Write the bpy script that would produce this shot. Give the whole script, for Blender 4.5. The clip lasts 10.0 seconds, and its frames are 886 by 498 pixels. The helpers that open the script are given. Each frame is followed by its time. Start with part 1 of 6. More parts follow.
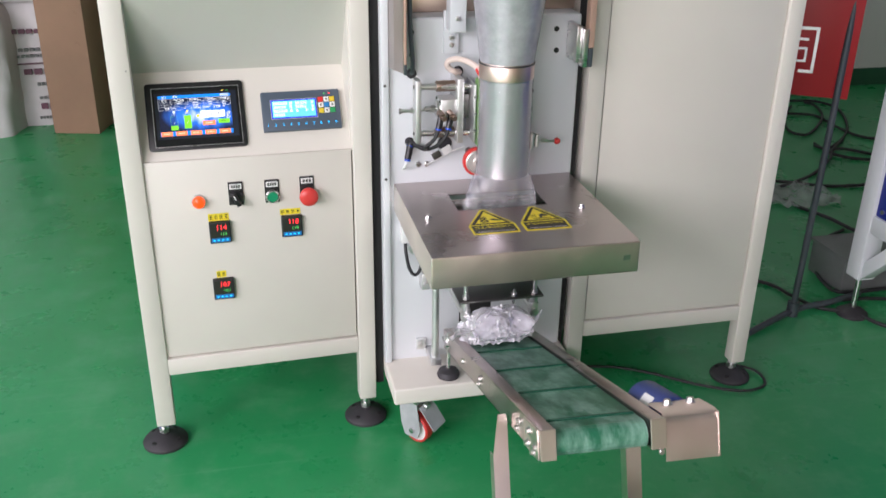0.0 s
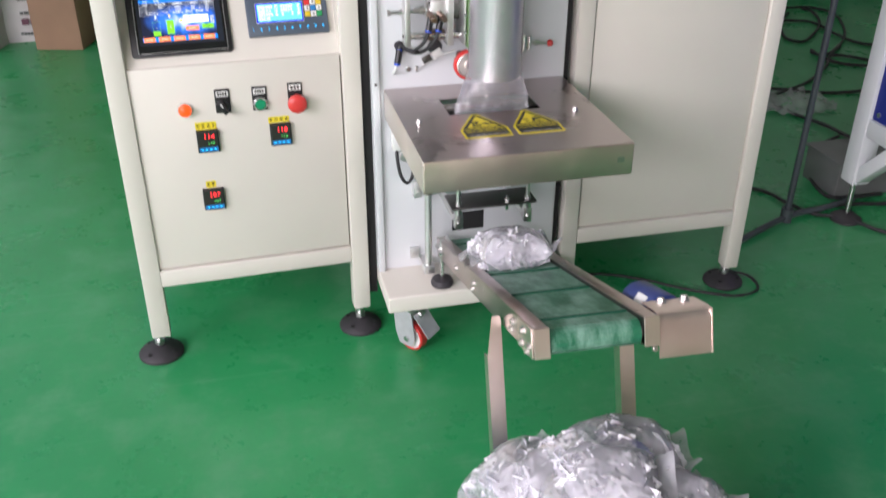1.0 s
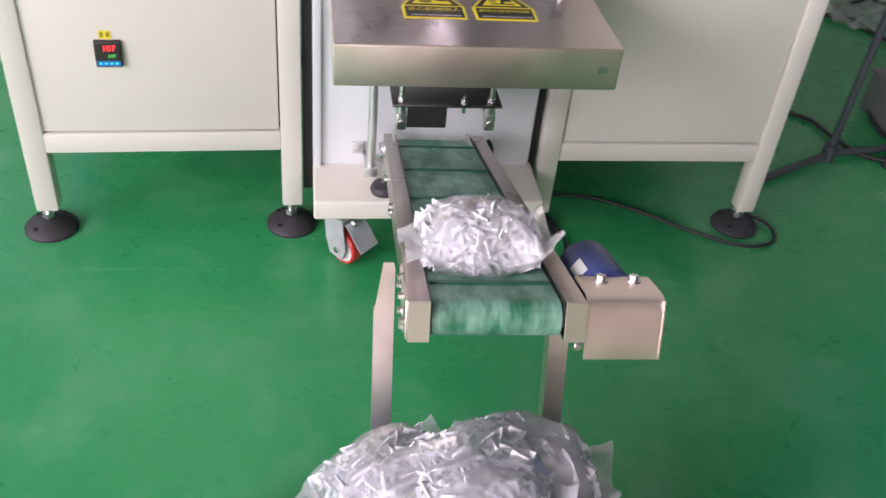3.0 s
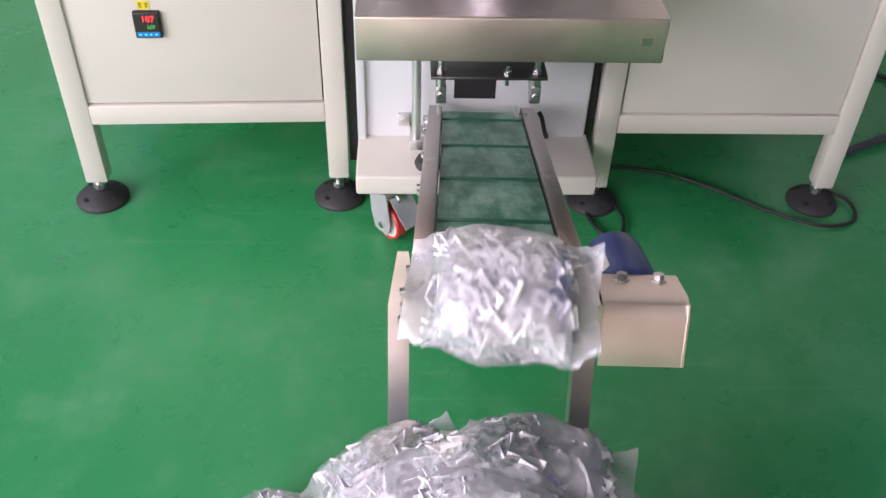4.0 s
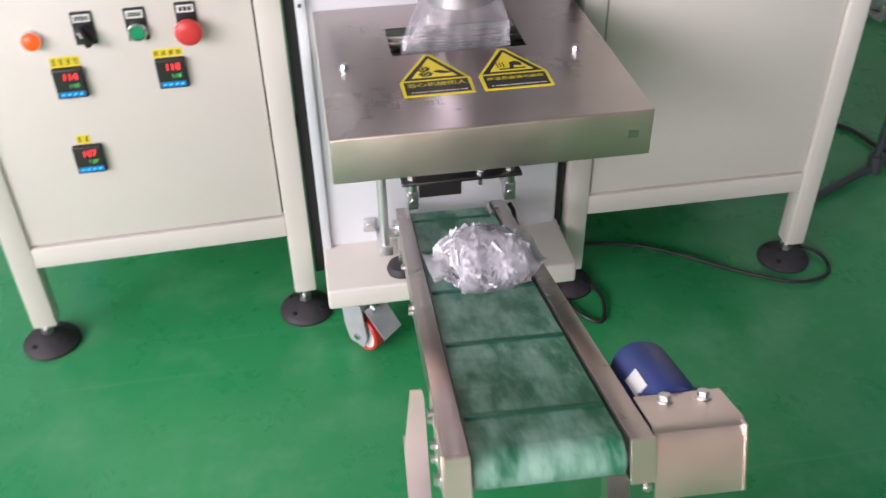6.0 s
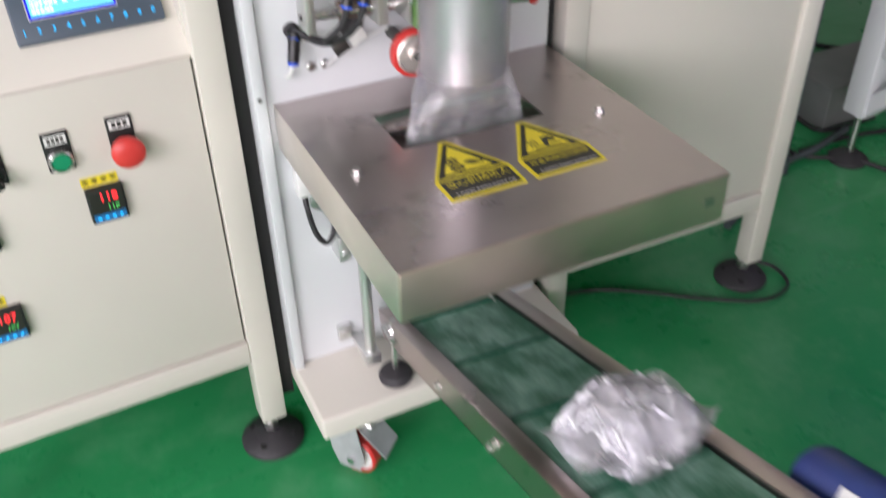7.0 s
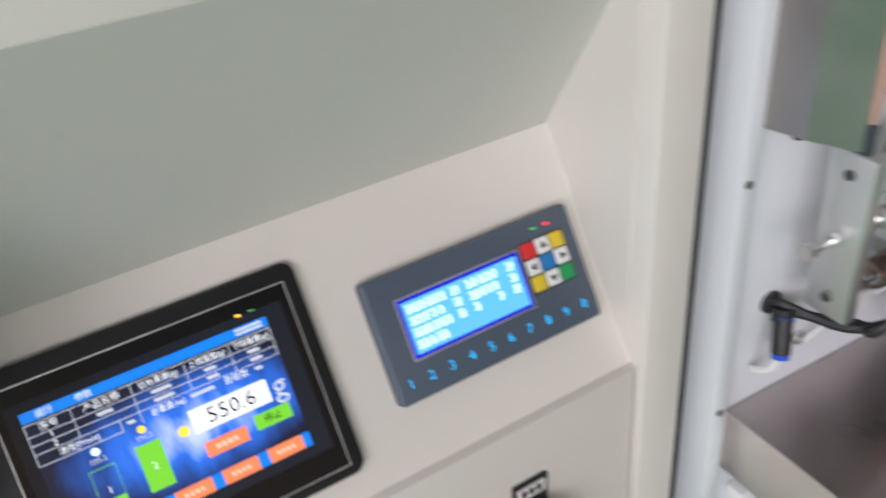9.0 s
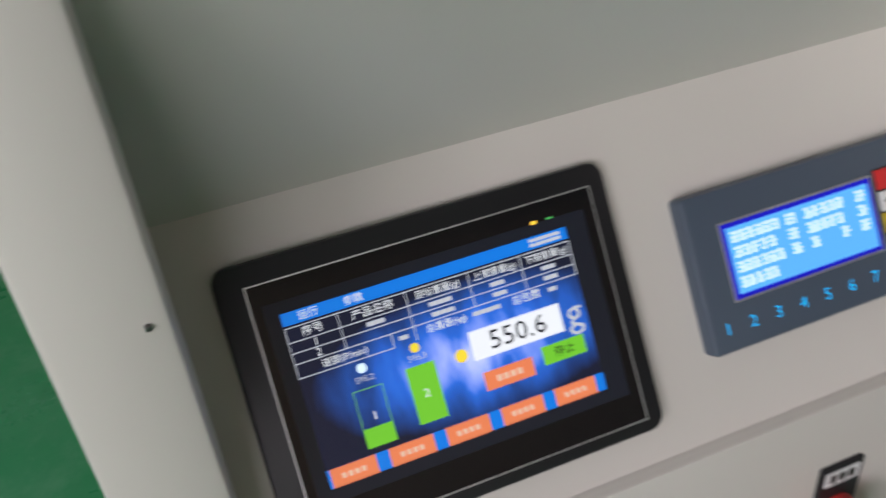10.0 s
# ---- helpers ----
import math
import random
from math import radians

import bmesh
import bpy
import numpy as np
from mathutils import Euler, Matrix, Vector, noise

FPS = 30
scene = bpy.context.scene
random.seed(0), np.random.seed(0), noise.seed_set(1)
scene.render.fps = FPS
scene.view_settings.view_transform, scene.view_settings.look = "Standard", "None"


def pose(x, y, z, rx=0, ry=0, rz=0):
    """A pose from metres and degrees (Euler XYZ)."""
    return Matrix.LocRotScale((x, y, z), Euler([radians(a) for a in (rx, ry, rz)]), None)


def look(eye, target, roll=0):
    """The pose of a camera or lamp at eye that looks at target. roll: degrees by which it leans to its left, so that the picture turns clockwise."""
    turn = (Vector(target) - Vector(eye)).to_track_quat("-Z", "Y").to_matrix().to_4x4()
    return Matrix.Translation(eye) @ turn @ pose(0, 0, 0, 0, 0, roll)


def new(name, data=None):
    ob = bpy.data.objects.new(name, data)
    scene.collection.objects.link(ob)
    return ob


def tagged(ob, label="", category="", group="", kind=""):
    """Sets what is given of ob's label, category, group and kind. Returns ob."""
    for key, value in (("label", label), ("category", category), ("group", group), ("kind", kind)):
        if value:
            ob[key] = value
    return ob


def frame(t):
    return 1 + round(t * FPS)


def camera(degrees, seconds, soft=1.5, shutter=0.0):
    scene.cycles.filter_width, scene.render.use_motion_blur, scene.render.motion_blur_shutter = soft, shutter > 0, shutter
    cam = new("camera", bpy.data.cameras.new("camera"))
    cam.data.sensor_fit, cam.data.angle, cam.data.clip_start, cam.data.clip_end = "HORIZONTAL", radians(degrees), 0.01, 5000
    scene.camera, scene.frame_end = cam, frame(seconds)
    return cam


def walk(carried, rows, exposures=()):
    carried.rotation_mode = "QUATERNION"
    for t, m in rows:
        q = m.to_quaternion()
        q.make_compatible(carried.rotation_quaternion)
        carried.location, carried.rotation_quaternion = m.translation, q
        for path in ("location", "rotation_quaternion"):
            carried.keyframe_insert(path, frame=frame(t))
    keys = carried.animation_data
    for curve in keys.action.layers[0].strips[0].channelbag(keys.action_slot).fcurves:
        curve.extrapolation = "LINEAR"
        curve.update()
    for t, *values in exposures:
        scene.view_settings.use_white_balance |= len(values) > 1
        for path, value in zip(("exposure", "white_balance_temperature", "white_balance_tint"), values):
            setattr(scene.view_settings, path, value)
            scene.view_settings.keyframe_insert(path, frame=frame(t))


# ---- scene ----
# camera
cam = camera(52.1, 10.0, shutter=0.5)
PATH = [
    (0, (0.193, 0.076, 1.322), (0.604, 1.851, 0.498), 0.8),
    (0.5, (0.185, 0.073, 1.316), (0.597, 1.817, 0.428), 0.4),
    (1, (0.196, 0.077, 1.288), (0.604, 1.772, 0.308), 0.2),
    (1.5, (0.223, 0.079, 1.254), (0.642, 1.712, 0.179), 1.6),
    (2, (0.295, 0.176, 1.214), (0.717, 1.766, 0.075), 2.0),
    (2.2, (0.325, 0.237, 1.21), (0.79, 1.786, 0.034), 3.1),
    (3.3, (0.537, 0.427, 1.163), (0.728, 1.973, -0.091), 5.4),
    (3.5, (0.568, 0.442, 1.163), (0.701, 1.969, -0.122), 3.8),
    (4, (0.578, 0.467, 1.163), (0.659, 1.975, -0.148), 2.1),
    (4.5, (0.587, 0.459, 1.161), (0.64, 1.972, -0.145), 1.4),
    (5, (0.588, 0.462, 1.161), (0.637, 1.978, -0.143), 1.3),
    (5.5, (0.561, 0.487, 1.172), (0.678, 2.037, -0.086), 1.6),
    (5.7, (0.552, 0.518, 1.177), (0.691, 2.109, -0.027), 0.6),
    (6.8, (0.281, 0.82, 1.166), (0.923, 2.257, -0.067), -1.6),
    (7, (0.254, 0.893, 1.166), (0.943, 2.349, -0.019), -1.1),
    (7.5, (0.199, 1.08, 1.176), (1.006, 2.535, 0.066), -0.8),
    (8, (0.093, 1.233, 1.162), (1.165, 2.566, 0.127), -3.2),
    (8.5, (0.06, 1.395, 1.165), (1.036, 2.794, 0.12), -4.4),
    (9, (0.066, 1.56, 1.159), (0.836, 3.049, 0.068), -4.9),
    (9.5, (0.038, 1.632, 1.123), (0.637, 3.131, -0.058), -6.1),
    (10, (0.009, 1.674, 1.087), (0.467, 3.234, -0.077), -5.9),
]
EXPOSURES = [(0, -0.08, 6350, 10), (2, 0.11, 6450, 13), (4.5, 0.12, 6450, 18), (6, 0.11, 6450, 14), (7.5, -0.20, 6450, 9), (8.5, -0.48, 6350, 9), (9.0, -0.58, 6300, 9), (9.5, -0.97, 6250, 10), (10, -0.98, 6300, 10)]
walk(cam, [(t, look(eye, target, roll)) for t, eye, target, roll in PATH], EXPOSURES)

# ---------------------------------------------------------------- light
world = bpy.data.worlds.new("sky")
scene.world = world
world.use_nodes = True
wn, wl = world.node_tree.nodes, world.node_tree.links
sky = wn.new("ShaderNodeTexSky")
sky.sky_type, sky.sun_disc = "NISHITA", False
sky.sun_elevation, sky.sun_rotation = radians(40), radians(120)
wn["Background"].inputs[1].default_value = 0.12
wl.new(sky.outputs[0], wn["Background"].inputs[0])


def window_light(name, eye, target, w, h, watts, colour=(1.0, 0.98, 0.95)):
    data = bpy.data.lights.new(name, "AREA")
    data.shape, data.size, data.size_y, data.energy, data.color = "RECTANGLE", w, h, watts, colour
    ob = new(name, data)
    ob.matrix_world = look(eye, target)
    return ob


# daylight lamps in assumed, unseen openings: wide gate behind camera, west and north windows
DAY = (1.0, 0.905, 0.97)
# the gate is added so front-facing steel has a bright opening to reflect
window_light("window_light", (-2.7, -4.95, 2.55), (-2.4, 0, 2.0), 3.1, 2.9, 255, DAY)
window_light("window_light", (-4.42, -2.6, 2.8), (0, -2.6, 2.2), 3.2, 2.4, 430, DAY)
window_light("window_light", (-4.42, 0.6, 2.8), (0, 0.6, 2.2), 2.6, 2.2, 105, DAY)
window_light("window_light", (-4.42, 3.5, 2.5), (0, 3.5, 2.2), 2.4, 2.4, 16, DAY)
window_light("window_light", (-2.6, 5.06, 2.95), (-2.6, 0, 2.2), 2.8, 2.0, 8, DAY)


# ---------------------------------------------------------------- materials
def nodes_of(name):
    m = bpy.data.materials.new(name)
    m.use_nodes = True
    nt = m.node_tree
    return m, nt.nodes, nt.links, nt.nodes["Principled BSDF"]


def mixed(nd, ln, fac, a, b):
    mx = nd.new("ShaderNodeMix")
    mx.data_type = "RGBA"
    ln.new(fac, mx.inputs[0])
    for sock, v in ((mx.inputs[6], a), (mx.inputs[7], b)):
        if isinstance(v, tuple):
            sock.default_value = (*v, 1)
        else:
            ln.new(v, sock)
    return mx.outputs[2]


def noise_of(nd, ln, scale, detail=4, stretch=None, rough=0.55):
    tc = nd.new("ShaderNodeTexCoord")
    nz = nd.new("ShaderNodeTexNoise")
    nz.inputs["Scale"].default_value = scale
    nz.inputs["Detail"].default_value = detail
    nz.inputs["Roughness"].default_value = rough
    src = tc.outputs["Object"]
    if stretch:
        mp = nd.new("ShaderNodeMapping")
        mp.inputs["Scale"].default_value = stretch
        ln.new(src, mp.inputs[0])
        src = mp.outputs[0]
    ln.new(src, nz.inputs["Vector"])
    return nz.outputs["Fac"]


def ramp(nd, ln, fac, a, b):
    mr = nd.new("ShaderNodeMapRange")
    mr.inputs["From Min"].default_value, mr.inputs["From Max"].default_value = a, b
    ln.new(fac, mr.inputs["Value"])
    return mr.outputs[0]


def ranged(nd, ln, fac, lo, hi):
    mr = nd.new("ShaderNodeMapRange")
    mr.inputs["From Min"].default_value, mr.inputs["From Max"].default_value = 0.3, 0.7
    mr.inputs["To Min"].default_value, mr.inputs["To Max"].default_value = lo, hi
    ln.new(fac, mr.inputs["Value"])
    return mr.outputs[0]


def bumped(nd, ln, bsdf, fac, strength, dist):
    bp = nd.new("ShaderNodeBump")
    bp.inputs["Strength"].default_value, bp.inputs["Distance"].default_value = strength, dist
    ln.new(fac, bp.inputs["Height"])
    ln.new(bp.outputs[0], bsdf.inputs["Normal"])


def surface(name, col, rough=0.5, metal=0.0, var=0.12, scale=5.0, fine=180.0, bump=0.15, depth=0.0004, coat=0.0, dirt=None):
    """Paint, plastic or rubber with broad and fine variation."""
    m, nd, ln, b = nodes_of(name)
    broad, grain = noise_of(nd, ln, scale, 5), noise_of(nd, ln, fine, 3)
    dark = tuple(c * (1 - var) for c in col)
    c = mixed(nd, ln, ramp(nd, ln, broad, 0.35, 0.65), dark, col)
    if dirt:
        spots = noise_of(nd, ln, scale * 3.1, 8, None, 0.7)
        c = mixed(nd, ln, ramp(nd, ln, spots, 0.62, 0.8), c, dirt)
    ln.new(c, b.inputs["Base Color"])
    ln.new(ranged(nd, ln, broad, max(rough - 0.07, 0.02), min(rough + 0.07, 1)), b.inputs["Roughness"])
    b.inputs["Metallic"].default_value = metal
    b.inputs["Coat Weight"].default_value = coat
    bumped(nd, ln, b, grain, bump, depth)
    return m


def steel(name, col=(0.60, 0.57, 0.54), rough=0.3, stretch=(1, 60, 1), bump=0.08):
    """Brushed stainless steel, the brush running along the axis with scale 1."""
    m, nd, ln, b = nodes_of(name)
    brush = noise_of(nd, ln, 25, 4, stretch)
    broad = noise_of(nd, ln, 9, 5)
    c = mixed(nd, ln, ramp(nd, ln, broad, 0.3, 0.7), tuple(v * 0.88 for v in col), col)
    ln.new(c, b.inputs["Base Color"])
    add = nd.new("ShaderNodeMath")
    add.operation = "ADD"
    ln.new(ranged(nd, ln, brush, -0.02, 0.02), add.inputs[0])
    ln.new(ranged(nd, ln, broad, rough - 0.05, rough + 0.08), add.inputs[1])
    ln.new(add.outputs[0], b.inputs["Roughness"])
    b.inputs["Metallic"].default_value = 1
    bumped(nd, ln, b, brush, bump, 0.0003)
    return m


def glow(name, col, strength):
    m, nd, ln, b = nodes_of(name)
    b.inputs["Base Color"].default_value = (*[c * 0.3 for c in col], 1)
    b.inputs["Emission Color"].default_value = (*col, 1)
    b.inputs["Emission Strength"].default_value = strength
    b.inputs["Roughness"].default_value = 0.25
    return m


def film(name, haze=0.12, tint=(0.95, 0.96, 0.98), gloss=0.12, lo=0.05):
    """Clear packing film: mostly see-through, a little milky, glossy at grazing angles."""
    m, nd, ln, b = nodes_of(name)
    out = nd["Material Output"]
    tr, df, gl = nd.new("ShaderNodeBsdfTransparent"), nd.new("ShaderNodeBsdfDiffuse"), nd.new("ShaderNodeBsdfGlossy")
    hi = lo + 0.38
    tr.inputs[0].default_value = (*tint, 1)
    df.inputs[0].default_value = (0.92, 0.91, 0.95, 1)
    gl.inputs["Roughness"].default_value = gloss
    m1, m2 = nd.new("ShaderNodeMixShader"), nd.new("ShaderNodeMixShader")
    cloud = noise_of(nd, ln, 22, 5)
    ln.new(ranged(nd, ln, cloud, haze * 0.75, haze * 1.3), m1.inputs[0])
    ln.new(tr.outputs[0], m1.inputs[1])
    tl, m0 = nd.new("ShaderNodeBsdfTranslucent"), nd.new("ShaderNodeMixShader")
    tl.inputs[0].default_value = (0.90, 0.89, 0.94, 1)
    m0.inputs[0].default_value = 0.35
    ln.new(df.outputs[0], m0.inputs[1])
    ln.new(tl.outputs[0], m0.inputs[2])
    ln.new(m0.outputs[0], m1.inputs[2])
    lw = nd.new("ShaderNodeLayerWeight")
    lw.inputs[0].default_value = 0.35
    fr = nd.new("ShaderNodeMapRange")
    fr.inputs["To Min"].default_value, fr.inputs["To Max"].default_value = lo, hi
    ln.new(lw.outputs["Fresnel"], fr.inputs["Value"])
    ln.new(fr.outputs[0], m2.inputs[0])
    ln.new(m1.outputs[0], m2.inputs[1])
    ln.new(gl.outputs[0], m2.inputs[2])
    wr = noise_of(nd, ln, 45, 4, None, 0.6)
    bp = nd.new("ShaderNodeBump")
    bp.inputs["Strength"].default_value, bp.inputs["Distance"].default_value = 0.7, 0.005
    ln.new(wr, bp.inputs["Height"])
    ln.new(bp.outputs[0], gl.inputs["Normal"])
    ln.new(m2.outputs[0], out.inputs[0])
    return m


def times(nd, ln, fac, k):
    mu = nd.new("ShaderNodeMath")
    mu.operation = "MULTIPLY"
    ln.new(fac, mu.inputs[0])
    if isinstance(k, float):
        mu.inputs[1].default_value = k
    else:
        ln.new(k, mu.inputs[1])
    return mu.outputs[0]


def epoxy():
    """Green epoxy floor with worn pale scuffs, scratches and an uneven coat."""
    m, nd, ln, b = nodes_of("green_epoxy")
    broad, mid = noise_of(nd, ln, 0.9, 5), noise_of(nd, ln, 5.5, 8, None, 0.68)
    base = mixed(nd, ln, ramp(nd, ln, broad, 0.3, 0.7), (0.020, 0.255, 0.080), (0.034, 0.330, 0.114))
    c = mixed(nd, ln, times(nd, ln, ramp(nd, ln, mid, 0.50, 0.72), 0.42), base, (0.18, 0.43, 0.25))
    scr = noise_of(nd, ln, 3.0, 8, (0.5, 7.0, 1), 0.75)
    c = mixed(nd, ln, times(nd, ln, times(nd, ln, ramp(nd, ln, scr, 0.56, 0.70), ramp(nd, ln, noise_of(nd, ln, 2.2, 2), 0.45, 0.6)), 0.2), c, (0.22, 0.46, 0.30))
    ln.new(c, b.inputs["Base Color"])
    for turn, off, size in ((-22, 0.0, 2.6), (-40, 4.0, 2.1), (58, 9.0, 2.4)):
        tc, mp, nz = nd.new("ShaderNodeTexCoord"), nd.new("ShaderNodeMapping"), nd.new("ShaderNodeTexNoise")
        mp.inputs["Rotation"].default_value = (0, 0, radians(turn))
        mp.inputs["Location"].default_value = (off, off * 0.7, 0)
        mp.inputs["Scale"].default_value = (0.35, 16.0, 1)
        nz.inputs["Scale"].default_value, nz.inputs["Detail"].default_value = size, 3
        ln.new(tc.outputs["Object"], mp.inputs[0])
        ln.new(mp.outputs[0], nz.inputs["Vector"])
        c = mixed(nd, ln, times(nd, ln, ramp(nd, ln, nz.outputs["Fac"], 0.67, 0.76), 0.12), c, (0.26, 0.50, 0.34))
    smear = noise_of(nd, ln, 1.7, 6, (1.0, 0.55, 1), 0.72)
    c = mixed(nd, ln, times(nd, ln, ramp(nd, ln, smear, 0.52, 0.72), 0.26), c, (0.17, 0.40, 0.24))
    marks = noise_of(nd, ln, 60, 3)
    c = mixed(nd, ln, times(nd, ln, ramp(nd, ln, marks, 0.78, 0.82), 0.2), c, (0.003, 0.05, 0.018))
    ln.new(c, b.inputs["Base Color"])
    ln.new(ranged(nd, ln, mid, 0.20, 0.44), b.inputs["Roughness"])
    wave = noise_of(nd, ln, 7, 3)
    bumped(nd, ln, b, wave, 0.06, 0.001)
    return m


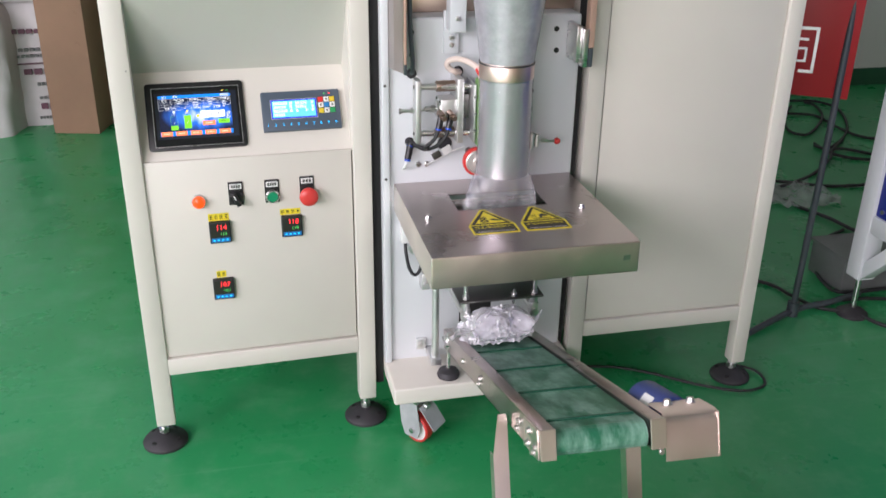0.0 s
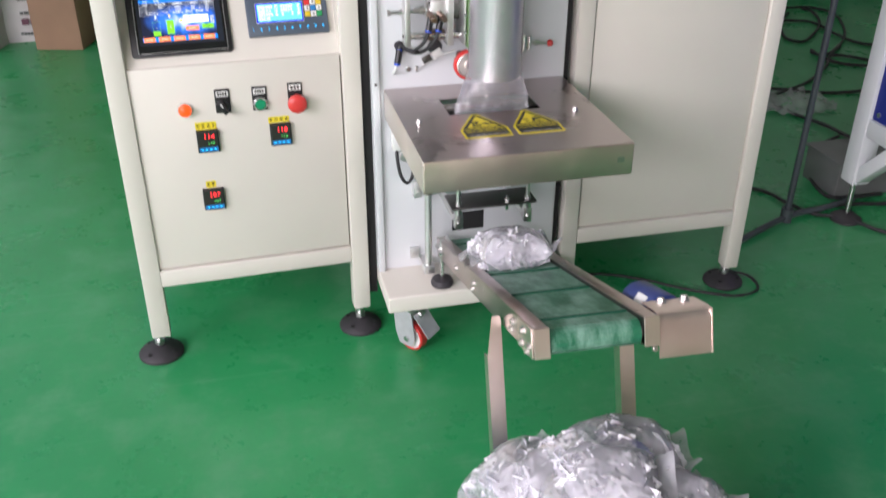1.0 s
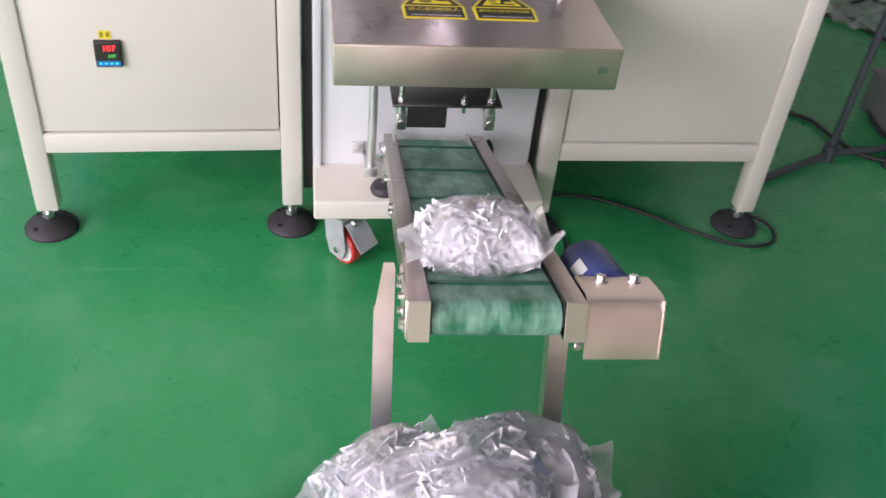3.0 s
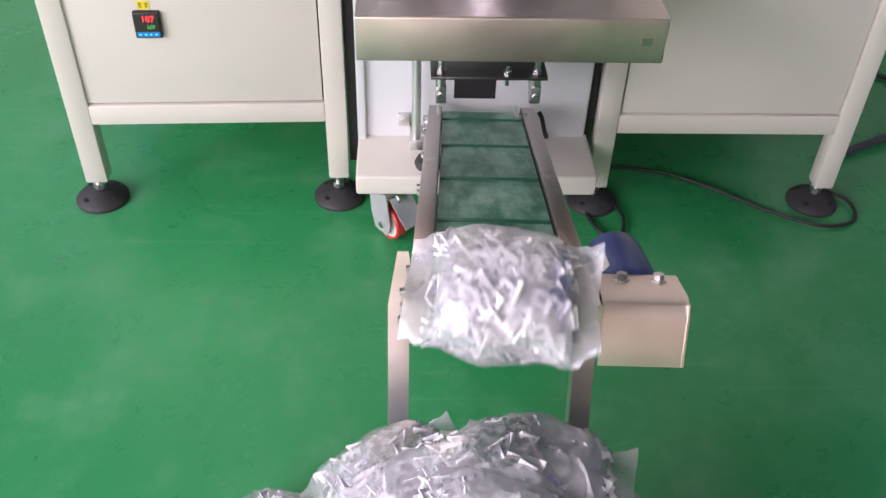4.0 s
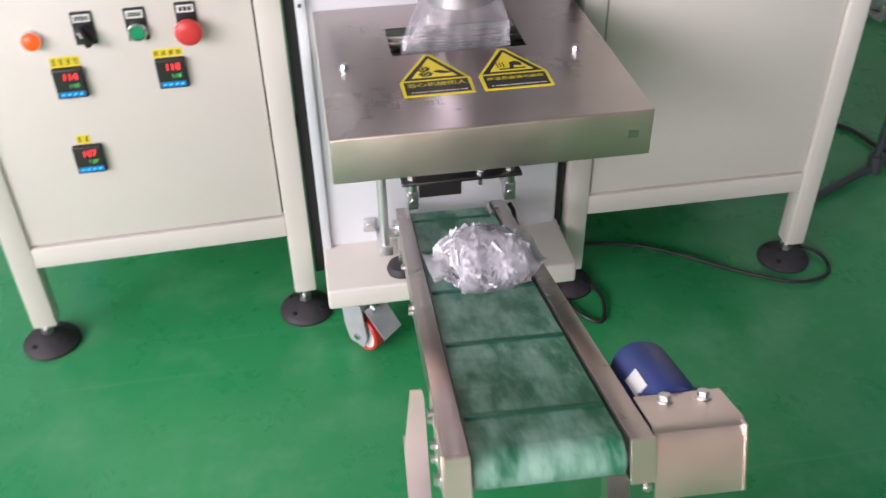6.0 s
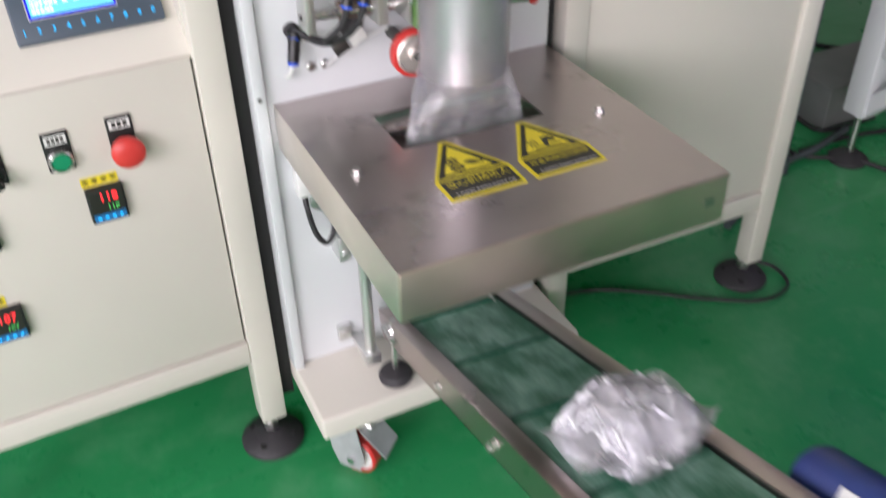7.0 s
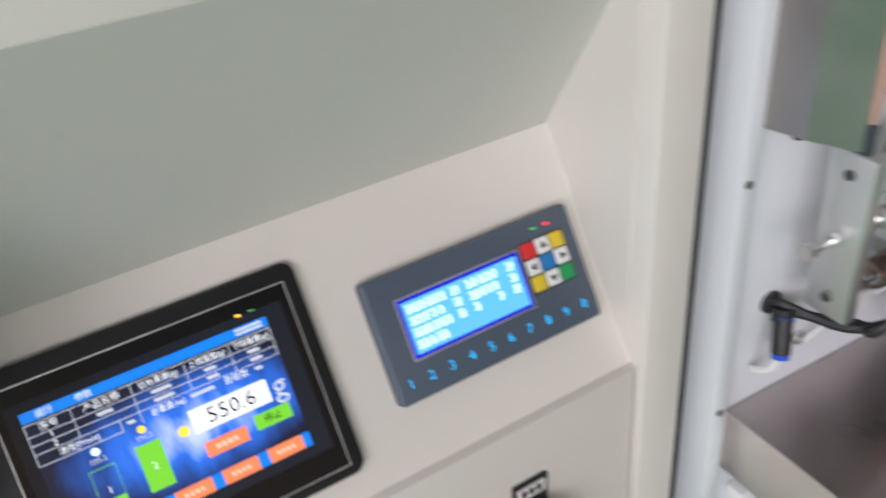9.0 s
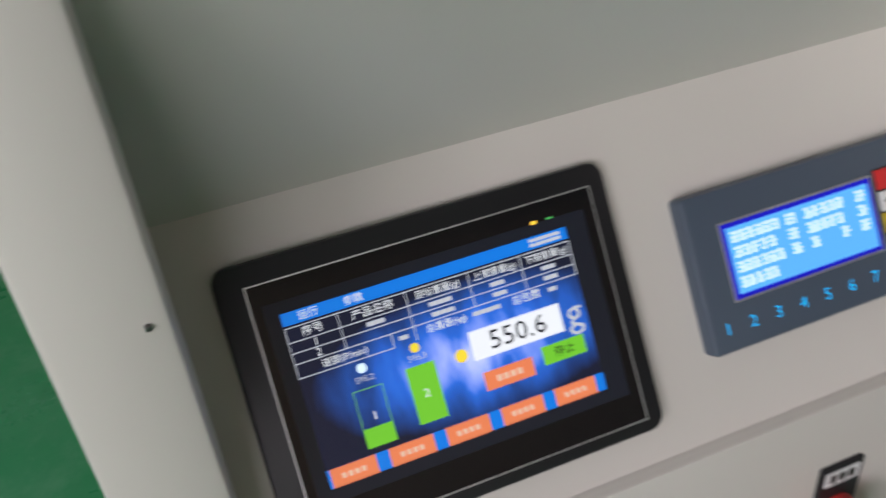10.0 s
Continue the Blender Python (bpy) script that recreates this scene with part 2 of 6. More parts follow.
M = {
    "floor": epoxy(),
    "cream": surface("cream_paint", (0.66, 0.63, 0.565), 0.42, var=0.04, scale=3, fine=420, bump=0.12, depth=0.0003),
    # slightly darker and rougher copy of the cream, used on the soffit
    "recess": surface("cream_paint_darker_matt", (0.60, 0.585, 0.53), 0.5, var=0.05, scale=3, fine=420, bump=0.1),
    "white": surface("white_paint", (0.64, 0.66, 0.675), 0.4, var=0.03, scale=3, fine=400, bump=0.1),
    "wall": surface("wall_paint", (0.66, 0.67, 0.65), 0.8, var=0.06, scale=1.2, fine=60, bump=0.2),
    # dark grey for the unseen east wall, so less light bounces onto the floor
    "grey_wall": surface("dimmed_wall_paint", (0.20, 0.205, 0.20), 0.8, var=0.1, scale=1.2, fine=60, bump=0.2),
    # tan chosen to throw warm reflections onto the steel, not a known wall colour
    "tan": surface("warm_reflection_wall_paint", (0.74, 0.54, 0.44), 0.8, var=0.15, scale=1.5, fine=60, bump=0.2),
    "ceiling": surface("ceiling_paint", (0.29, 0.29, 0.285), 0.9, var=0.06, scale=1.0, fine=30),
    "skirting": surface("green_skirting_paint", (0.02, 0.10, 0.05), 0.5, var=0.2),
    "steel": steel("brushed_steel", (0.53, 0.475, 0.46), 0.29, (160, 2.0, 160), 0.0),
    # lighter copies of the table steel, with reflected light put into the colour
    "steel_side": steel("brushed_steel_warm_lit", (0.72, 0.60, 0.53), 0.40, (3, 160, 160), 0.03),
    "steel_skirt": steel("brushed_steel_lightened", (0.90, 0.84, 0.80), 0.46, (3, 3, 120), 0.03),
    "steel_bright": steel("polished_steel", (0.72, 0.71, 0.70), 0.27, (1, 1, 30)),
    # conveyor steel made pale and pinkish to carry the warm reflections in its colour
    "steel_warm": steel("warm_lit_steel", (0.84, 0.71, 0.66), 0.36, (120, 3, 120), 0.05),
    # the same steel darkened, for rails that mirror dark surroundings
    "rail": steel("conveyor_rail_steel", (0.56, 0.48, 0.455), 0.30, (120, 3, 120), 0.05),
    "tube": steel("rolled_steel_tube", (0.63, 0.61, 0.63), 0.30, (90, 90, 2), 0.03),
    "copper": steel("warm_steel_band", (0.80, 0.64, 0.55), 0.38, (1, 1, 40)),
    "zinc_plate": surface("zinc_plated_sheet", (0.50, 0.51, 0.53), 0.5, 0.35, var=0.2, scale=20),
    "alu": steel("machined_aluminium", (0.78, 0.78, 0.77), 0.44, (1, 30, 1)),
    "dark_steel": steel("dark_steel", (0.16, 0.155, 0.15), 0.38, (1, 30, 1)),
    "rubber": surface("black_rubber", (0.040, 0.037, 0.042), 0.60, var=0.35, scale=20, bump=0.3, dirt=(0.14, 0.13, 0.14)),
    "cable": surface("black_cable", (0.02, 0.02, 0.022), 0.5, var=0.2),
    "black": surface("black_plastic", (0.012, 0.012, 0.013), 0.42, var=0.15, bump=0.2),
    "gloss_black": surface("glossy_black_overlay", (0.008, 0.008, 0.009), 0.10, var=0.1, bump=0.0),
    "cleat": surface("dark_green_cleat", (0.012, 0.105, 0.060), 0.45, var=0.2, scale=30),
    "void": surface("dark_inside", (0.012, 0.012, 0.012), 0.8, var=0.1),
    "belt": None,
    "red": surface("red_plastic", (0.62, 0.045, 0.04), 0.35, var=0.12),
    "red_sign": surface("red_sign_sheet", (0.42, 0.02, 0.03), 0.35, var=0.12, scale=2),
    "green": surface("green_plastic", (0.01, 0.27, 0.12), 0.35),
    "green_paint": surface("green_enamel", (0.14, 0.28, 0.08), 0.4, var=0.12, scale=14, dirt=(0.2, 0.22, 0.12)),
    "yellow": surface("yellow_vinyl", (0.80, 0.66, 0.03), 0.4, var=0.05),
    "ink": surface("black_ink", (0.02, 0.02, 0.015), 0.45, var=0.1),
    "white_plastic": surface("white_plastic", (0.78, 0.78, 0.76), 0.4, var=0.05),
    "grey_plastic": surface("slate_grey_plastic", (0.075, 0.10, 0.135), 0.45, var=0.06),
    "blue_plastic": surface("blue_plastic", (0.01, 0.08, 0.62), 0.38, var=0.12, scale=8),
    "blue_cap": surface("blue_motor_paint", (0.03, 0.055, 0.22), 0.4, var=0.15, scale=14),
    "blue_sheet": surface("blue_sheet_paint", (0.01, 0.02, 0.20), 0.4, var=0.1),
    "card": surface("cardboard", (0.33, 0.20, 0.13), 0.85, var=0.18, scale=4, fine=90, dirt=(0.24, 0.14, 0.09)),
    "tan_pad": surface("tan_strip", (0.52, 0.34, 0.26), 0.55, var=0.15, scale=12),
    "beige_sleeve": surface("beige_heat_sleeve", (0.74, 0.62, 0.55), 0.6, var=0.15, scale=30),
    "bronze": steel("bronze_fitting", (0.36, 0.27, 0.22), 0.34, (1, 30, 1)),
    "sack": surface("woven_sack", (0.62, 0.60, 0.60), 0.75, var=0.12, scale=9, fine=300, bump=0.5),
    "purple_ink": surface("purple_print", (0.16, 0.07, 0.10), 0.7, var=0.2),
    "grey_box": surface("grey_hammer_paint", (0.15, 0.16, 0.155), 0.5, var=0.2, scale=12, dirt=(0.2, 0.2, 0.18)),
    "pipe": surface("dark_pipe_paint", (0.06, 0.075, 0.085), 0.45, var=0.3, scale=14),
    "zinc": None,
    # greyer than the loose clips: shade in the gaps is put into this colour
    "zinc_core": surface("packed_clips_shaded", (0.66, 0.64, 0.69), 0.5, 0.0, var=0.35, scale=130, fine=300, bump=0.6, depth=0.002),
    "film": film("clear_film", 0.32, (0.985, 0.98, 0.99), 0.20, 0.05),
    "film_wrap": film("wrapped_film", 0.34, (0.98, 0.97, 0.985), 0.18),
    "film_tube": film("tube_film", 0.17, (0.97, 0.97, 0.985), 0.10),
    "key_red": surface("red_key", (0.7, 0.03, 0.03), 0.5),
    "key_yellow": surface("yellow_key", (0.75, 0.55, 0.03), 0.5),
    "key_blue": surface("blue_key", (0.02, 0.2, 0.5), 0.5),
    "key_green": surface("green_key", (0.02, 0.32, 0.10), 0.5),
    "led_red": glow("red_segments", (1.0, 0.03, 0.04), 3.0),
    "led_green": glow("green_segments", (0.15, 0.9, 0.2), 0.8),
    "lamp_orange": glow("orange_lamp", (1.0, 0.10, 0.01), 1.1),
    "lamp_yellow": glow("yellow_led", (1.0, 0.6, 0.05), 2.5),
    "bezel_glass": surface("display_margin_glass", (0.020, 0.024, 0.036), 0.12, var=0.05, bump=0.0),
    "s_bar": glow("screen_bright_blue", (0.01, 0.22, 0.85), 1.45),
    "s_white": glow("screen_white", (0.95, 0.97, 1.0), 1.59),
    "s_line": glow("screen_pale_lines", (0.75, 0.78, 0.85), 1.16),
    "s_green": glow("screen_green", (0.22, 0.72, 0.04), 1.30),
    "s_orange": glow("screen_orange", (1.0, 0.27, 0.11), 1.35),
    "s_caption": glow("screen_button_caption", (1.0, 0.62, 0.45), 1.3),
    "s_yellow": glow("screen_yellow", (1.0, 0.75, 0.05), 1.59),
    "s_dark": glow("screen_dark", (0.01, 0.01, 0.025), 0.5),
    "lcd": glow("lcd_backlight", (0.12, 0.46, 1.0), 1.75),
    "lcd_ink": glow("lcd_characters", (0.68, 0.86, 1.0), 2.1),
    "lcd_edge": glow("lcd_edge", (0.02, 0.02, 0.75), 0.9),
    # the key print is given a glow of its own to look bright
    "key_print": glow("glowing_blue_key_print", (0.02, 0.48, 1.0), 2.0),
}


def belt_material():
    """Dusty green belt: pale rubbed patches and streaks that lie along the belt."""
    m, nd, ln, b = nodes_of("green_conveyor_belt")
    tc = nd.new("ShaderNodeTexCoord")

    def streaks(scale, stretch, detail, rough):
        mp, nz = nd.new("ShaderNodeMapping"), nd.new("ShaderNodeTexNoise")
        mp.inputs["Scale"].default_value = stretch
        nz.inputs["Scale"].default_value, nz.inputs["Detail"].default_value, nz.inputs["Roughness"].default_value = scale, detail, rough
        ln.new(tc.outputs["UV"], mp.inputs[0])
        ln.new(mp.outputs[0], nz.inputs["Vector"])
        return nz.outputs["Fac"]

    broad, dust, fine, cross = streaks(7, (1, 0.8, 1), 4, 0.55), streaks(16, (1.6, 0.6, 1), 7, 0.65), streaks(60, (1.5, 0.5, 1), 5, 0.7), streaks(22, (0.35, 2.4, 1), 5, 0.6)
    c = mixed(nd, ln, ramp(nd, ln, broad, 0.3, 0.7), (0.014, 0.110, 0.055), (0.028, 0.190, 0.100))
    c = mixed(nd, ln, times(nd, ln, ramp(nd, ln, dust, 0.40, 0.66), 0.64), c, (0.38, 0.60, 0.50))
    c = mixed(nd, ln, times(nd, ln, times(nd, ln, ramp(nd, ln, fine, 0.50, 0.75), ramp(nd, ln, broad, 0.45, 0.6)), 0.55), c, (0.46, 0.64, 0.56))
    c = mixed(nd, ln, times(nd, ln, ramp(nd, ln, cross, 0.62, 0.74), 0.40), c, (0.009, 0.070, 0.040))
    ln.new(c, b.inputs["Base Color"])
    ln.new(ranged(nd, ln, dust, 0.30, 0.50), b.inputs["Roughness"])
    bumped(nd, ln, b, dust, 0.1, 0.0004)
    return m


M["belt"] = belt_material()


def clip_material():
    """Bare metal buckles, every bar a little lighter or duller than the next."""
    m, nd, ln, b = nodes_of("zinc_clip")
    geo = nd.new("ShaderNodeNewGeometry")
    grain = noise_of(nd, ln, 160, 3)
    c = mixed(nd, ln, ramp(nd, ln, geo.outputs["Random Per Island"], 0.0, 0.8), (0.56, 0.54, 0.61), (0.97, 0.96, 0.98))
    c = mixed(nd, ln, times(nd, ln, ramp(nd, ln, grain, 0.5, 0.75), 0.35), c, (0.50, 0.49, 0.54))
    ln.new(c, b.inputs["Base Color"])
    b.inputs["Roughness"].default_value = 0.40
    return m


M["zinc"] = clip_material()


# ---------------------------------------------------------------- building helpers
def thing(name, x, y, z, label, category, group="", rot=None):
    ob = new(name)
    ob.empty_display_size = 0.05
    ob.matrix_world = pose(x, y, z, *(rot or (0, 0, 0)))
    ob["base"] = (x, y, z)
    return tagged(ob, label, category, group)


def smooth(me, angle=35):
    for p in me.polygons:
        p.use_smooth = True
    me.set_sharp_from_angle(angle=radians(angle))


def part(name, bm, mat, parent=None, label="", local=False, soft=True):
    """One mesh under a thing or a part. Unless local, the vertices are world places and the thing is unturned."""
    me = bpy.data.meshes.new(name)
    root = parent
    while root is not None and root.parent is not None:
        root = root.parent
    if root is not None and not local and "base" in root:
        bmesh.ops.translate(bm, verts=bm.verts, vec=-Vector(root["base"]))
    bm.to_mesh(me)
    bm.free()
    me.materials.append(M[mat])
    if soft:
        smooth(me)
    ob = new(name, me)
    ob.parent = parent
    if label:
        ob["label"] = label
    return ob


def merge(*bms):
    out = bms[0]
    for b in bms[1:]:
        me = bpy.data.meshes.new("t")
        b.to_mesh(me)
        out.from_mesh(me)
        b.free()
        bpy.data.meshes.remove(me)
    return out


def box(x0, x1, y0, y1, z0, z1, bevel=0.0, seg=2):
    bm = bmesh.new()
    bmesh.ops.create_cube(bm, size=1)
    for v in bm.verts:
        v.co = Vector(((x0 + x1) / 2 + v.co.x * (x1 - x0), (y0 + y1) / 2 + v.co.y * (y1 - y0), (z0 + z1) / 2 + v.co.z * (z1 - z0)))
    if bevel:
        bmesh.ops.bevel(bm, geom=bm.edges[:], offset=bevel, segments=seg, profile=0.5, affect="EDGES")
    return bm


def rod(a, b, r, seg=16, r2=None, bevel=0.0):
    a, b = Vector(a), Vector(b)
    bm = bmesh.new()
    bmesh.ops.create_cone(bm, cap_ends=True, segments=seg, radius1=r, radius2=r if r2 is None else r2, depth=(b - a).length)
    if bevel:
        rims = [e for e in bm.edges if abs(e.verts[0].co.z - e.verts[1].co.z) < 1e-6]
        bmesh.ops.bevel(bm, geom=rims, offset=bevel, segments=2, profile=0.5, affect="EDGES")
    m = Matrix.Translation((a + b) / 2) @ (b - a).to_track_quat("Z", "Y").to_matrix().to_4x4()
    bmesh.ops.transform(bm, matrix=m, verts=bm.verts)
    return bm


def lathe(profile, seg=24, at=(0, 0, 0), turn=None, closed=False):
    """Profile of (radius, height) turned round z."""
    bm = bmesh.new()
    rings = [[bm.verts.new((r * math.cos(2 * math.pi * i / seg), r * math.sin(2 * math.pi * i / seg), h)) for i in range(seg)] for r, h in profile]
    for p, q in zip(rings, rings[1:]):
        for i in range(seg):
            bm.faces.new((p[i], p[(i + 1) % seg], q[(i + 1) % seg], q[i]))
    if closed:
        for i in range(seg):
            bm.faces.new((rings[-1][i], rings[-1][(i + 1) % seg], rings[0][(i + 1) % seg], rings[0][i]))
    for ring, flip in ((rings[0], True), (rings[-1], False)):
        if not closed and (ring[0].co.xy.length) > 1e-4:
            bm.faces.new(ring[::-1] if flip else ring)
    bmesh.ops.remove_doubles(bm, verts=bm.verts, dist=1e-6)
    bmesh.ops.recalc_face_normals(bm, faces=bm.faces)
    m = Matrix.Translation(at) @ (turn or Matrix())
    bmesh.ops.transform(bm, matrix=m, verts=bm.verts)
    return bm


def slab(outline, z0, z1):
    """A prism over an outline of (x, y)."""
    bm = bmesh.new()
    lo = [bm.verts.new((x, y, z0)) for x, y in outline]
    hi = [bm.verts.new((x, y, z1)) for x, y in outline]
    bm.faces.new(lo[::-1])
    bm.faces.new(hi)
    n = len(outline)
    for i in range(n):
        bm.faces.new((lo[i], lo[(i + 1) % n], hi[(i + 1) % n], hi[i]))
    bmesh.ops.recalc_face_normals(bm, faces=bm.faces)
    return bm


def sweep(points, r, seg=8, smooth_steps=6):
    """A round cable through the points."""
    pts = [Vector(p) for p in points]
    fine = []
    for i in range(len(pts) - 1):
        p0, p1, p2, p3 = pts[max(i - 1, 0)], pts[i], pts[i + 1], pts[min(i + 2, len(pts) - 1)]
        for k in range(smooth_steps):
            t = k / smooth_steps
            fine.append(0.5 * ((2 * p1) + (p2 - p0) * t + (2 * p0 - 5 * p1 + 4 * p2 - p3) * t * t + (3 * p1 - p0 - 3 * p2 + p3) * t ** 3))
    fine.append(pts[-1])
    bm = bmesh.new()
    rings = []
    up = Vector((0.13, 0.21, 0.97))
    for i, p in enumerate(fine):
        d = (fine[min(i + 1, len(fine) - 1)] - fine[max(i - 1, 0)]).normalized()
        s = d.cross(up)
        s = s.normalized() if s.length > 0.05 else d.cross(Vector((1, 0, 0))).normalized()
        u = s.cross(d)
        rings.append([bm.verts.new(p + r * (math.cos(a) * s + math.sin(a) * u)) for a in (2 * math.pi * k / seg for k in range(seg))])
    for a, b in zip(rings, rings[1:]):
        for k in range(seg):
            bm.faces.new((a[k], a[(k + 1) % seg], b[(k + 1) % seg], b[k]))
    bm.faces.new(rings[0])
    bm.faces.new(rings[-1][::-1])
    bmesh.ops.recalc_face_normals(bm, faces=bm.faces)
    return bm


def moved(bm, m):
    bmesh.ops.transform(bm, matrix=m, verts=bm.verts)
    return bm


def lettering(body, size, m, name, mat, parent, align="CENTER", depth=0.0, wide=1.0):
    """Raised lettering on the plane of m (its x to the right, its y up)."""
    cu = bpy.data.curves.new(name, "FONT")
    cu.body, cu.size, cu.align_x, cu.align_y, cu.extrude, cu.resolution_u = body, size, align, "CENTER", depth, 2
    tmp = bpy.data.objects.new("tmp_text", cu)
    scene.collection.objects.link(tmp)
    bpy.context.view_layer.update()
    me = bpy.data.meshes.new_from_object(tmp.evaluated_get(bpy.context.evaluated_depsgraph_get()))
    bpy.data.objects.remove(tmp)
    bpy.data.curves.remove(cu)
    root = parent
    while root.parent is not None:
        root = root.parent
    me.transform(Matrix.Translation(-Vector(root["base"])) @ m @ Matrix.Diagonal((wide, 1, 1, 1)))
    me.materials.clear()
    me.materials.append(M[mat])
    me.name = name
    ob = new(name, me)
    ob.parent = parent
    return ob


# ---------------------------------------------------------------- the hall
def setting(name, bm, mat, label):
    ob = part(name, bm, mat, None, soft=False)
    return tagged(ob, label, name.split("_")[0], kind="structure")


def sheet(x0, x1, y0, y1, z0, z1):
    return box(x0, x1, y0, y1, z0, z1)


setting("floor", sheet(-4.6, 6.1, -5.1, 5.3, -0.1, 0.0), "floor", "glossy green epoxy floor with pale scuffs")
setting("ceiling", sheet(-4.6, 6.1, -5.1, 5.3, 4.2, 4.3), "ceiling", "plain pale ceiling of the hall")


def wall_with_openings(name, axis, at, lo, hi, height, openings, thick=0.2, paint="wall"):
    """A wall along x or y with window openings (from, to, sill, head)."""
    bms, edges = [], sorted(openings)
    cur = lo
    for a, b, sill, head in edges:
        bms += [(cur, a, 0, height), (a, b, 0, sill), (a, b, head, height)]
        cur = b
    bms.append((cur, hi, 0, height))
    parts = [sheet(a, b, at, at + thick, z0, z1) if axis == "x" else sheet(at, at + thick, a, b, z0, z1) for a, b, z0, z1 in bms]
    return setting(name, merge(*parts), paint, "painted hall wall with wide assumed window openings")


# the unseen south wall is tan to serve as a warm reflector
wall_with_openings("wall_south", "x", -5.1, -4.6, 6.1, 4.2, [(-4.3, -1.1, 1.05, 4.05)], paint="tan")
wall_with_openings("wall_west", "y", -4.6, -4.9, 5.3, 4.2, [(-4.2, -1.0, 1.55, 4.05), (-0.7, 1.9, 1.65, 3.95), (2.3, 4.7, 1.3, 3.7)])
setting("wall_east", sheet(5.95, 6.1, -4.9, 5.3, 0, 4.2), "grey_wall", "plain unseen hall wall, dark grey to cut bounce light")
wall_with_openings("wall_north", "x", 5.1, -4.4, 1.25, 4.2, [(-4.1, -1.1, 1.9, 4.0)])
setting("wall_north_east", merge(sheet(1.25, 5.95, 4.80, 5.0, 0, 4.2), sheet(1.05, 1.25, 4.80, 5.1, 0, 4.2)), "wall", "pale panelled hall wall")
setting("baseboard", sheet(1.25, 5.95, 4.785, 4.80, 0, 0.10), "skirting", "dark green painted skirting")
for wx in (2.6, 3.75, 4.9):
    setting("trim", sheet(wx - 0.006, wx + 0.006, 4.794, 4.801, 0.1, 4.2), "pipe", "dark joint between wall panels")

# ---------------------------------------------------------------- cabinets
FRONT = 1.927
DOORY = 1.934


def levelling_foot(x, y, top, parent):
    f = part("foot", lathe([(0.0, 0.0), (0.052, 0.0), (0.0525, 0.006), (0.047, 0.013), (0.024, 0.022), (0.018, 0.026), (0.0, 0.026)], 28, (x, y, 0)), "rubber", parent, "round black rubber levelling foot")
    part("bolt", merge(rod((x, y, 0.02), (x, y, top), 0.007, 12), rod((x, y, 0.03), (x, y, 0.042), 0.0125, 6), rod((x, y, top - 0.012), (x, y, top), 0.0125, 6)), "steel_bright", f, "zinc-plated adjusting bolt")
    for a in (-2.3, -0.6, 0.9, 2.4):
        hx, hy = x + 0.036 * math.cos(a), y + 0.036 * math.sin(a)
        part("socket", rod((hx, hy, 0.012), (hx, hy, 0.0185), 0.0055, 10), "void", f)
    return f


def post(x0, x1, y0, y1, z0, z1, parent, name="post"):
    return part(name, box(x0, x1, y0, y1, z0, z1, 0.004, 2), "cream", parent)


def door_panel(x0, x1, z0, z1, parent):
    """A steel door with a folded edge, set into the frame with a shadow gap."""
    d = part("door", box(x0 + 0.002, x1 - 0.002, DOORY, DOORY + 0.014, z0 + 0.002, z1 - 0.002, 0.0014, 2), "cream", parent, "smooth cream painted sheet-steel door")
    part("gap_backing", box(x0 - 0.01, x1 + 0.01, DOORY + 0.016, DOORY + 0.02, z0 - 0.01, z1 - 0.002), "void", parent)
    return d


PAN_A = math.atan(0.60)
SN, CS = math.sin(PAN_A), math.cos(PAN_A)
# the slanted panel: x along it, y up it, z out of it
PANEL = Matrix(((1, 0, 0, 0), (0, SN, -CS, 1.942), (0, CS, SN, 0.7065), (0, 0, 0, 1)))
PANEL_LEN = 0.190
DOOR = Matrix(((1, 0, 0, 0), (0, 0, -1, DOORY), (0, 1, 0, 0), (0, 0, 0, 1)))

cab = thing("control_cabinet", 0.2, 2.15, 0, "cream painted steel control cabinet with screen, buttons and temperature controllers", "control cabinet")
CX0, CX1, CD = -0.055, 0.464, 2.75
for x0, x1 in ((CX0 - 0.0005, -0.0125), (0.423, CX1)):
    post(x0, x1, FRONT, FRONT + 0.04, 0.066, 1.62, cab)
    post(x0, x1, CD - 0.04, CD, 0.066, 1.62, cab)
    levelling_foot((x0 + x1) / 2 - (0.009 if x0 < 0 else 0.003), FRONT + (0.036 if x0 < 0 else 0.027), 0.07, cab)
    levelling_foot((x0 + x1) / 2, CD - 0.02, 0.07, cab)
part("bottom_rail", box(-0.021, 0.423, FRONT + 0.0015, FRONT + 0.04, 0.2, 0.2415, 0.003), "cream", cab)
part("bottom_rail", box(-0.021, 0.423, CD - 0.04, CD - 0.002, 0.2, 0.2415, 0.003), "cream", cab)
for x0 in (CX0 + 0.002, CX1 - 0.014):
    part("side_panel", box(x0, x0 + 0.012, FRONT + 0.04, CD - 0.04, 0.2, 1.62, 0.002), "cream", cab)
part("back_panel", box(-0.02, 0.422, CD - 0.016, CD - 0.004, 0.243, 1.62), "cream", cab)
part("bottom_panel", box(-0.02, 0.422, FRONT + 0.04, CD - 0.04, 0.21, 0.222), "cream", cab)
part("top_panel", box(CX0, CX1, FRONT, CD, 1.62, 1.635, 0.003), "cream", cab)
door_panel(-0.020, 0.422, 0.243, 0.7086, cab)
part("slanted_panel", moved(merge(box(-0.014, 0.425, 0, PANEL_LEN, -0.012, 0), box(-0.0425, -0.014, 0.05, PANEL_LEN, -0.012, 0)), PANEL), "cream", cab, "cream panel slanting back above the door")
